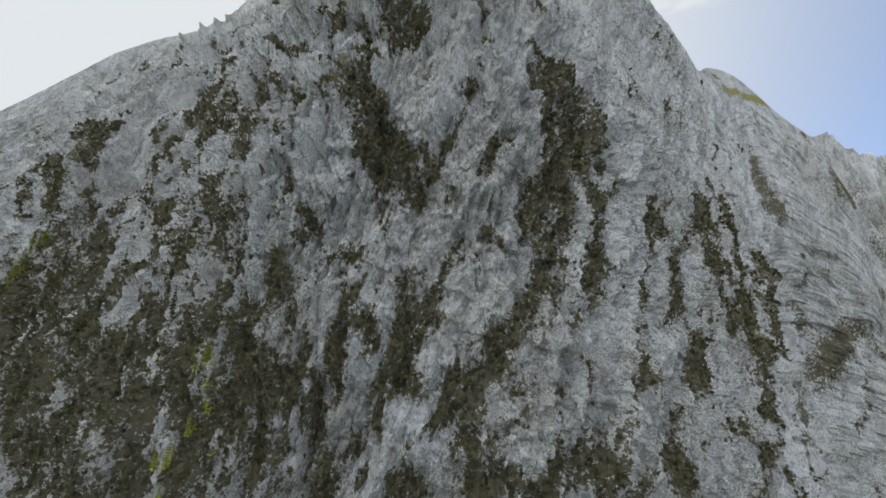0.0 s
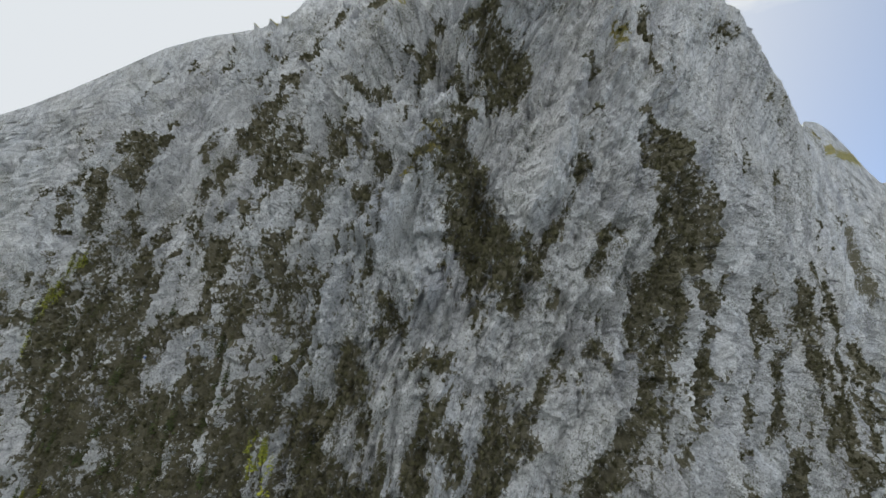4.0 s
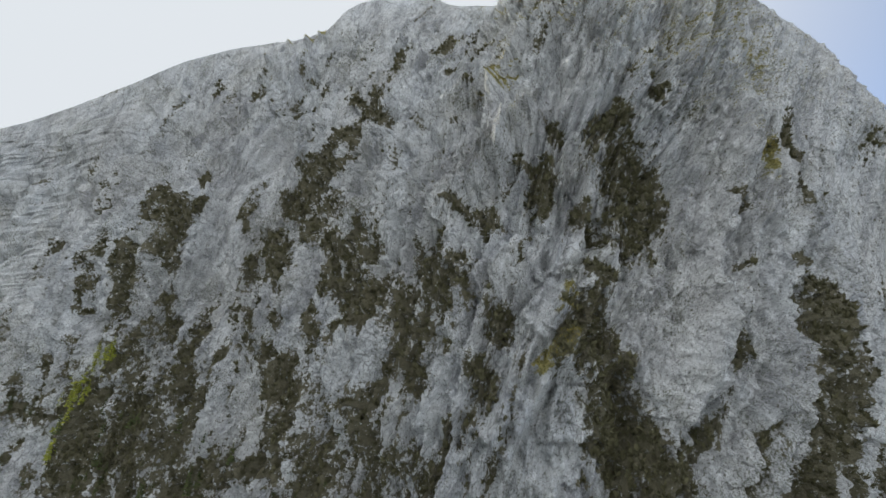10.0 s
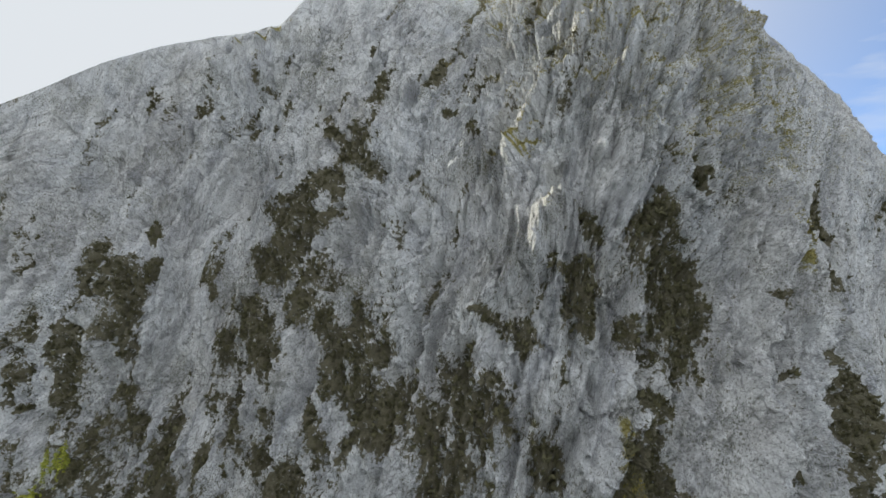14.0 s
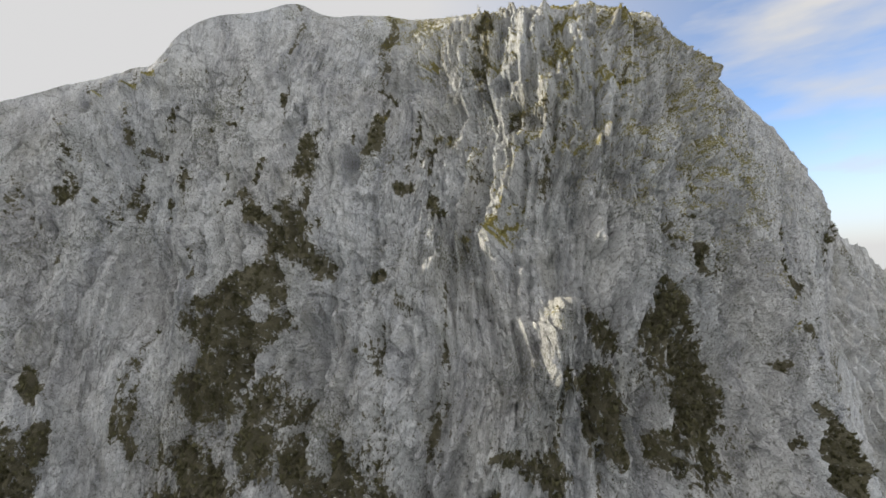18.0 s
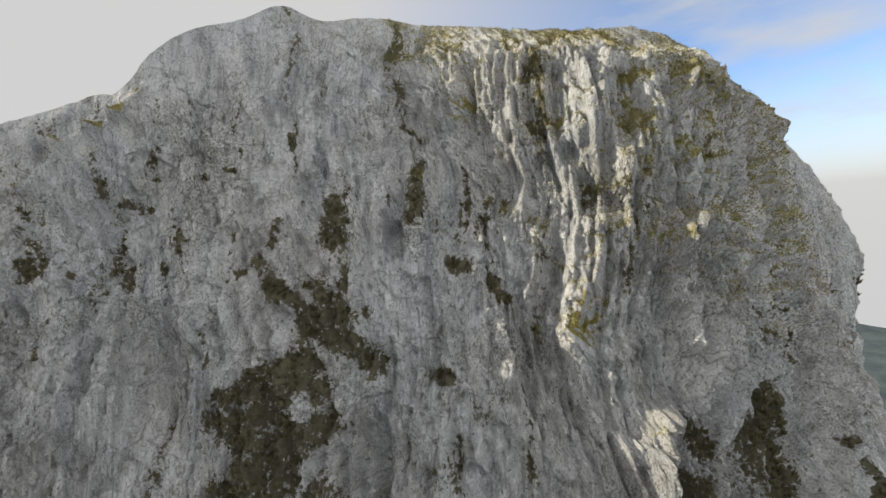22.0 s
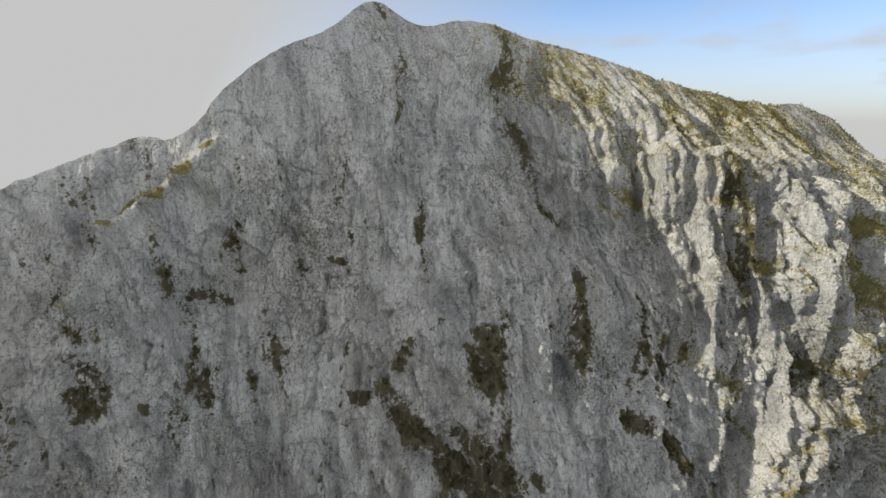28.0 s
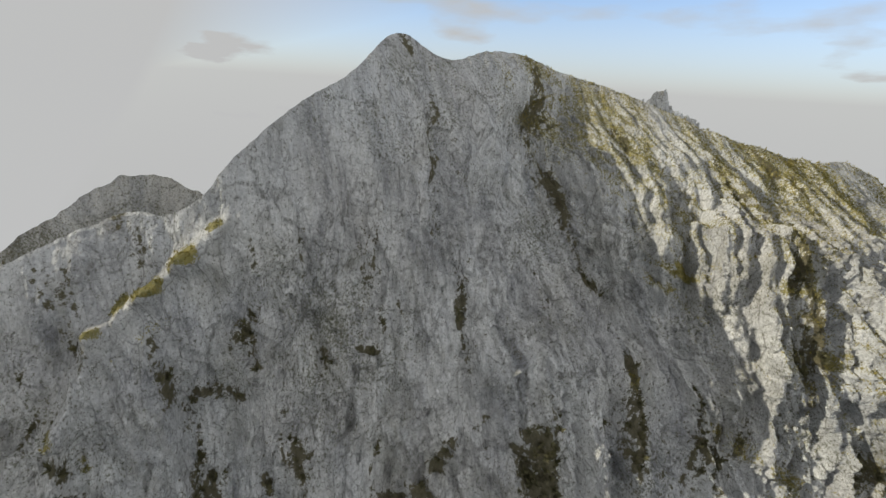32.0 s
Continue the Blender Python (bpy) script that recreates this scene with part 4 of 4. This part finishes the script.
def build_ridge(name, crest, front, back, floor, seed, label, jag=6):
    """A further ridge: its crest (x, y, z), how far its front runs out, its foot."""
    c = np.array(crest, float)
    run = np.concatenate([[0], np.cumsum(np.hypot(np.diff(c[:, 0]), np.diff(c[:, 1])))])
    u, v = np.meshgrid(np.linspace(0, run[-1], 260), np.linspace(0, 1, 220))
    cx, cy, cz = (np.interp(u, run, c[:, k]) for k in range(3))
    cz = cz + jag * rough(u / 30, 0 * u + 3.3, seed, 5, 0.6)
    z = floor + (cz - floor) * v
    push = jag * (2 * (ribs(u / 34, z / 160, seed + 1) - 0.5) + 1.2 * (ribs(u / 13, z / 60, seed + 2) - 0.5)) + 5 * rough(u / 18, z / 20, seed + 3, 4, 0.6)
    y = cy - front * (1 - v) ** 1.2 - push * np.minimum(1, 6 * (1 - v) + 0.3)
    pos = np.stack([cx, y, z + 0.2 * push], -1)
    pos = np.concatenate([pos, np.stack([cx[-1], cy[-1] + back, 0 * cx[-1] + floor], -1)[None]], 0)
    rows, cols = pos.shape[:2]
    idx = np.arange(rows * cols).reshape(rows, cols)
    quads = np.stack([idx[:-1, :-1], idx[:-1, 1:], idx[1:, 1:], idx[1:, :-1]], -1).reshape(-1, 4)
    me = bpy.data.meshes.new(name)
    me.from_pydata(pos.reshape(-1, 3).tolist(), [], quads.tolist())
    for key, val in (("fall", u), ("up", z), ("block", 0.5 + 0.4 * rough(u / 9, z / 12, seed + 6, 3)), ("turf", 0 * u + 0.25), ("scrub", 0.25 + 0.5 * rough(u / 50, z / 70, seed + 5, 4))):
        at = me.attributes.new(key, "FLOAT", "POINT")
        at.data.foreach_set("value", np.concatenate([val, val[-1:]], 0).ravel().astype(np.float32))
    me.materials.append(ROCK)
    return tagged(new(name, me), label, "ridge", kind="structure")


build_ridge("far_ridge", [(540, 866, 650), (620, 864, 690), (690, 860, 714), (724, 858, 712), (750, 860, 690), (780, 858, 674), (815, 860, 668), (900, 855, 640), (1000, 840, 560), (1200, 830, 420)], 330, 300, -700, 81,
            "jagged sunlit limestone ridge behind the east shoulder", 15)
build_ridge("west_shoulder", [(-255, 590, 632), (-280, 590, 652), (-303, 592, 656), (-325, 590, 643), (-345, 590, 630), (-390, 592, 592), (-450, 600, 545), (-560, 620, 470)],
            60, 400, -700, 91, "hazy rounded shoulder of rock and grass behind the crest", 4)


# ---- growth on the rock ----
def scatter(weight, count, seed):
    """Indices into the rock's points, drawn by weight."""
    rng = np.random.default_rng(seed)
    w = np.cumsum(np.maximum(weight, 0))
    return np.searchsorted(w, rng.random(count) * w[-1]), rng


def tuft_field(name, weight, count, seed, blades, size, material_, upright, label, category):
    """One object of many small tufts, each a bunch of bent blades."""
    at, rng = scatter(weight, count, seed)
    base = ROCK_POS[at] + rng.normal(0, 0.35, (count, 3)) * (1, 1, 0.6)
    nrm = ROCK_NRM[at]
    up = nrm * (1 - upright) + np.array([0, 0, 1.0]) * upright
    grow = (0.6 + 0.8 * rng.random(count)) * size
    verts = np.empty((count, blades, 3, 3))
    for k in range(blades):
        way = rng.normal(0, 1, (count, 3))
        way /= np.linalg.norm(way, axis=1, keepdims=True)
        way = way * 0.85 + up * 0.75
        side = np.cross(way, rng.normal(0, 1, (count, 3)))
        side /= np.linalg.norm(side, axis=1, keepdims=True) + 1e-9
        root = base + way * (grow * 0.15)[:, None] * rng.random((count, 1))
        wide = (grow * (0.22 + 0.2 * rng.random(count)))[:, None]
        verts[:, k, 0] = root - side * wide
        verts[:, k, 1] = root + side * wide
        verts[:, k, 2] = root + way * grow[:, None]
    pts = verts.reshape(-1, 3)
    n = len(pts)
    me = bpy.data.meshes.new(name)
    me.vertices.add(n)
    me.vertices.foreach_set("co", pts.astype(np.float32).ravel())
    me.loops.add(n)
    me.loops.foreach_set("vertex_index", np.arange(n, dtype=np.int32))
    me.polygons.add(n // 3)
    me.polygons.foreach_set("loop_start", np.arange(0, n, 3, dtype=np.int32))
    me.update(calc_edges=True)
    me.materials.append(material_)
    return tagged(new(name, me), label, category, kind="stuff")


IN_SIGHT = (ROCK_X > -470) & (ROCK_X < 260) & (ROCK_Z > 90)
tuft_field("dwarf_pine_scrub", np.clip(ROCK_SCRUB - 0.42, 0, 1) * IN_SIGHT * (ROCK_Z < np.where(ROCK_X > -45, 525, 640)) * (ROCK_NRM[:, 1] < 0.2), 16000, 1, 14, 1.7, SCRUB, 0.5,
           "dark green dwarf pine scrub in patches on the rock", "shrub")
tuft_field("alpine_grass", np.clip(ROCK_TURF - 0.42, 0, 1) * IN_SIGHT * (ROCK_NRM[:, 1] < 0.5), 15000, 2, 6, 0.55, GRASS, 0.8,
           "dry yellow green grass tufts on ledges of the mountain", "grass")


def part(name, bm, material_, parent, label=""):
    me = bpy.data.meshes.new(name)
    bm.to_mesh(me)
    bm.free()
    me.materials.append(material_)
    ob = new(name, me)
    ob.parent = parent
    return tagged(ob, label)


def conifer(name, height, seed, leaf, spread, label):
    """A tapered trunk and whorls of drooping boughs with gaps between them."""
    rng = random.Random(seed)
    tree = tagged(new(name), label, "tree", "conifers on the lower slope")
    bm = bmesh.new()
    rings = []
    for k in range(5):
        f = k / 4
        r = 0.018 * height * (1 - f) + 0.02
        dx, dy = 0.01 * height * rng.uniform(-1, 1) * f, 0.01 * height * rng.uniform(-1, 1) * f
        rings.append([bm.verts.new((dx + r * math.cos(a), dy + r * math.sin(a), -1.2 + f * (height * 0.97 + 1.2))) for a in [i * math.tau / 6 for i in range(6)]])
    for a, b in zip(rings, rings[1:]):
        for i in range(6):
            bm.faces.new((a[i], a[(i + 1) % 6], b[(i + 1) % 6], b[i]))
    part("trunk", bm, BARK, tree)
    bm = bmesh.new()
    whorls = int(height * 1.5)
    for k in range(whorls):
        f = (k + rng.uniform(-0.3, 0.3)) / whorls
        z = height * (0.10 + 0.88 * f)
        reach = spread * height * (1 - f) ** 0.8 * rng.uniform(0.75, 1.15) + 0.15
        for j in range(7):
            if rng.random() < 0.12:
                continue
            a = rng.uniform(0, math.tau)
            ln = reach * rng.uniform(0.6, 1.1)
            droop = rng.uniform(0.1, 0.45) * ln
            c, s = math.cos(a), math.sin(a)
            wd = 0.26 * ln + 0.1
            root = bm.verts.new((0, 0, z + 0.1))
            le = bm.verts.new((c * ln * 0.55 - s * wd, s * ln * 0.55 + c * wd, z - droop * 0.6 + rng.uniform(-0.1, 0.1)))
            ri = bm.verts.new((c * ln * 0.55 + s * wd, s * ln * 0.55 - c * wd, z - droop * 0.6 + rng.uniform(-0.1, 0.1)))
            tip = bm.verts.new((c * ln, s * ln, z - droop + 0.2 * ln))
            mid = bm.verts.new((c * ln * 0.55, s * ln * 0.55, z - droop * 0.25 + 0.12 * ln))
            bm.faces.new((root, le, mid))
            bm.faces.new((root, mid, ri))
            bm.faces.new((mid, le, tip))
            bm.faces.new((mid, tip, ri))
    part("crown", bm, leaf, tree)
    return tree


def plant(models, weight, count, seed):
    at, rng = scatter(weight, count, seed)
    for k, i in enumerate(at):
        x, y, z = ROCK_POS[i]
        m = Matrix.LocRotScale((x, y, z - 0.2), Euler((0, 0, rng.random() * 6.28)), None)
        big = 0.7 + 0.6 * rng.random()
        first = models[k % len(models)]
        if "used" not in first:
            first["used"] = 1
            first.matrix_basis = m
            continue
        made = copy_thing(first, m)
        made.scale = (big, big, big * (0.9 + 0.3 * rng.random()))


SPRUCES = [conifer("spruce", h, 10 + i, NEEDLES, w, "dark green spruce on the steep rocky slope") for i, (h, w) in enumerate(((13, 0.17), (10, 0.20), (15, 0.15), (8, 0.22)))]
LARCHES = [conifer("larch", h, 30 + i, LARCH, w, "yellow green larch on the lower slope, sunlight put into its needle colour") for i, (h, w) in enumerate(((15, 0.18), (12, 0.20), (10, 0.22)))]


def grove(spots):
    total = np.zeros_like(ROCK_X)
    for a, b, w in spots:
        total = np.maximum(total, stroke(ROCK_X, ROCK_Z, a, b, w) > 0.4)
    return total


WOODS = np.clip((330 - ROCK_Z) / 120, 0, 1) * np.clip((-110 - ROCK_X) / 90, 0, 1) * np.clip(ROCK_SCRUB - 0.3, 0, 1)
plant(SPRUCES, WOODS * IN_SIGHT, 330, 5)
plant(LARCHES, grove([((-151, 230), (-135, 204), 7), ((-140, 185), (-126, 183), 6), ((-309, 176), (-294, 163), 6), ((-370, 260), (-360, 310), 7), ((-162, 276), (-157, 274), 5), ((-375, 275), (-362, 314), 7), ((-364, 294), (-353, 322), 6), ((-154, 173), (-148, 163), 5)]) * IN_SIGHT, 110, 6)



# ---- the hut ----
def box(bm, lo, hi, bevel=0.0):
    made = bmesh.ops.create_cube(bm, size=1)["verts"]
    for v in made:
        v.co = Vector([lo[k] + (v.co[k] + 0.5) * (hi[k] - lo[k]) for k in range(3)])
    if bevel:
        bmesh.ops.bevel(bm, geom=list({e for v in made for e in v.link_edges}), offset=bevel, segments=1, affect="EDGES")


def build_hut(x, y, z):
    """A small hut on a stone footing, with a pitched sheet roof."""
    blue, white, dark, stone, wood = (plain(*a) for a in (("blue_paint", (0.12, 0.20, 0.42), 0.6), ("pale_sheet_metal", (0.72, 0.74, 0.78), 0.45),
                                      ("dark_glass", (0.03, 0.035, 0.04), 0.2), ("footing_stone", (0.35, 0.34, 0.32), 0.95), ("grey_boards", (0.28, 0.25, 0.22), 0.9)))
    hut = tagged(new("hut"), "small blue hut with a pale metal roof on the slope", "hut")
    bm = bmesh.new()
    box(bm, (-3.0, -2.6, -5.0), (3.0, 2.4, 0.0), 0.08)
    part("footing", bm, stone, hut, "rough stone footing")
    bm = bmesh.new()
    box(bm, (-2.6, -2.1, 0.0), (2.6, 2.1, 2.4), 0.04)
    part("wall", bm, blue, hut, "faded blue boarded wall")
    bm = bmesh.new()
    ridge, eave = 3.7, 2.35
    prof = [(-2.6, eave), (0, ridge), (2.6, eave), (2.6, eave + 0.12), (0, ridge + 0.14), (-2.6, eave + 0.12)]
    ends = [[bm.verts.new((xx, p, q)) for p, q in prof] for xx in (-3.0, 3.0)]
    for i in range(6):
        j = (i + 1) % 6
        bm.faces.new((ends[0][i], ends[0][j], ends[1][j], ends[1][i]))
    bm.faces.new((ends[0][5], ends[0][4], ends[0][1], ends[0][0]))
    bm.faces.new((ends[0][4], ends[0][3], ends[0][2], ends[0][1]))
    bm.faces.new((ends[1][0], ends[1][1], ends[1][4], ends[1][5]))
    bm.faces.new((ends[1][1], ends[1][2], ends[1][3], ends[1][4]))
    part("roof", bm, white, hut, "pale sheet metal roof")
    bm = bmesh.new()
    for xx in (-2.55, 2.5):
        a = [bm.verts.new((xx, p, q)) for p, q in ((-2.1, 2.38), (2.1, 2.38), (0, 3.5))]
        b = [bm.verts.new((xx + 0.05, p, q)) for p, q in ((-2.1, 2.38), (2.1, 2.38), (0, 3.5))]
        bm.faces.new(a)
        bm.faces.new(b[::-1])
        for i in range(3):
            bm.faces.new((a[i], b[i], b[(i + 1) % 3], a[(i + 1) % 3]))
    part("gable", bm, wood, hut, "grey boarded gables")
    bm = bmesh.new()
    box(bm, (-0.45, -2.18, 0.02), (0.45, -2.08, 1.95), 0.02)
    part("door", bm, wood, hut, "grey board door")
    for xx in (-1.6, 1.6):
        bm = bmesh.new()
        box(bm, (xx - 0.4, -2.16, 0.9), (xx + 0.4, -2.09, 1.7), 0.01)
        part("window", bm, dark, hut, "small dark window")
    hut.matrix_basis = pose(x, y, z, 0, 0, 25) @ Matrix.Scale(0.7, 4)
    return hut


build_hut(-248, 306, 265)
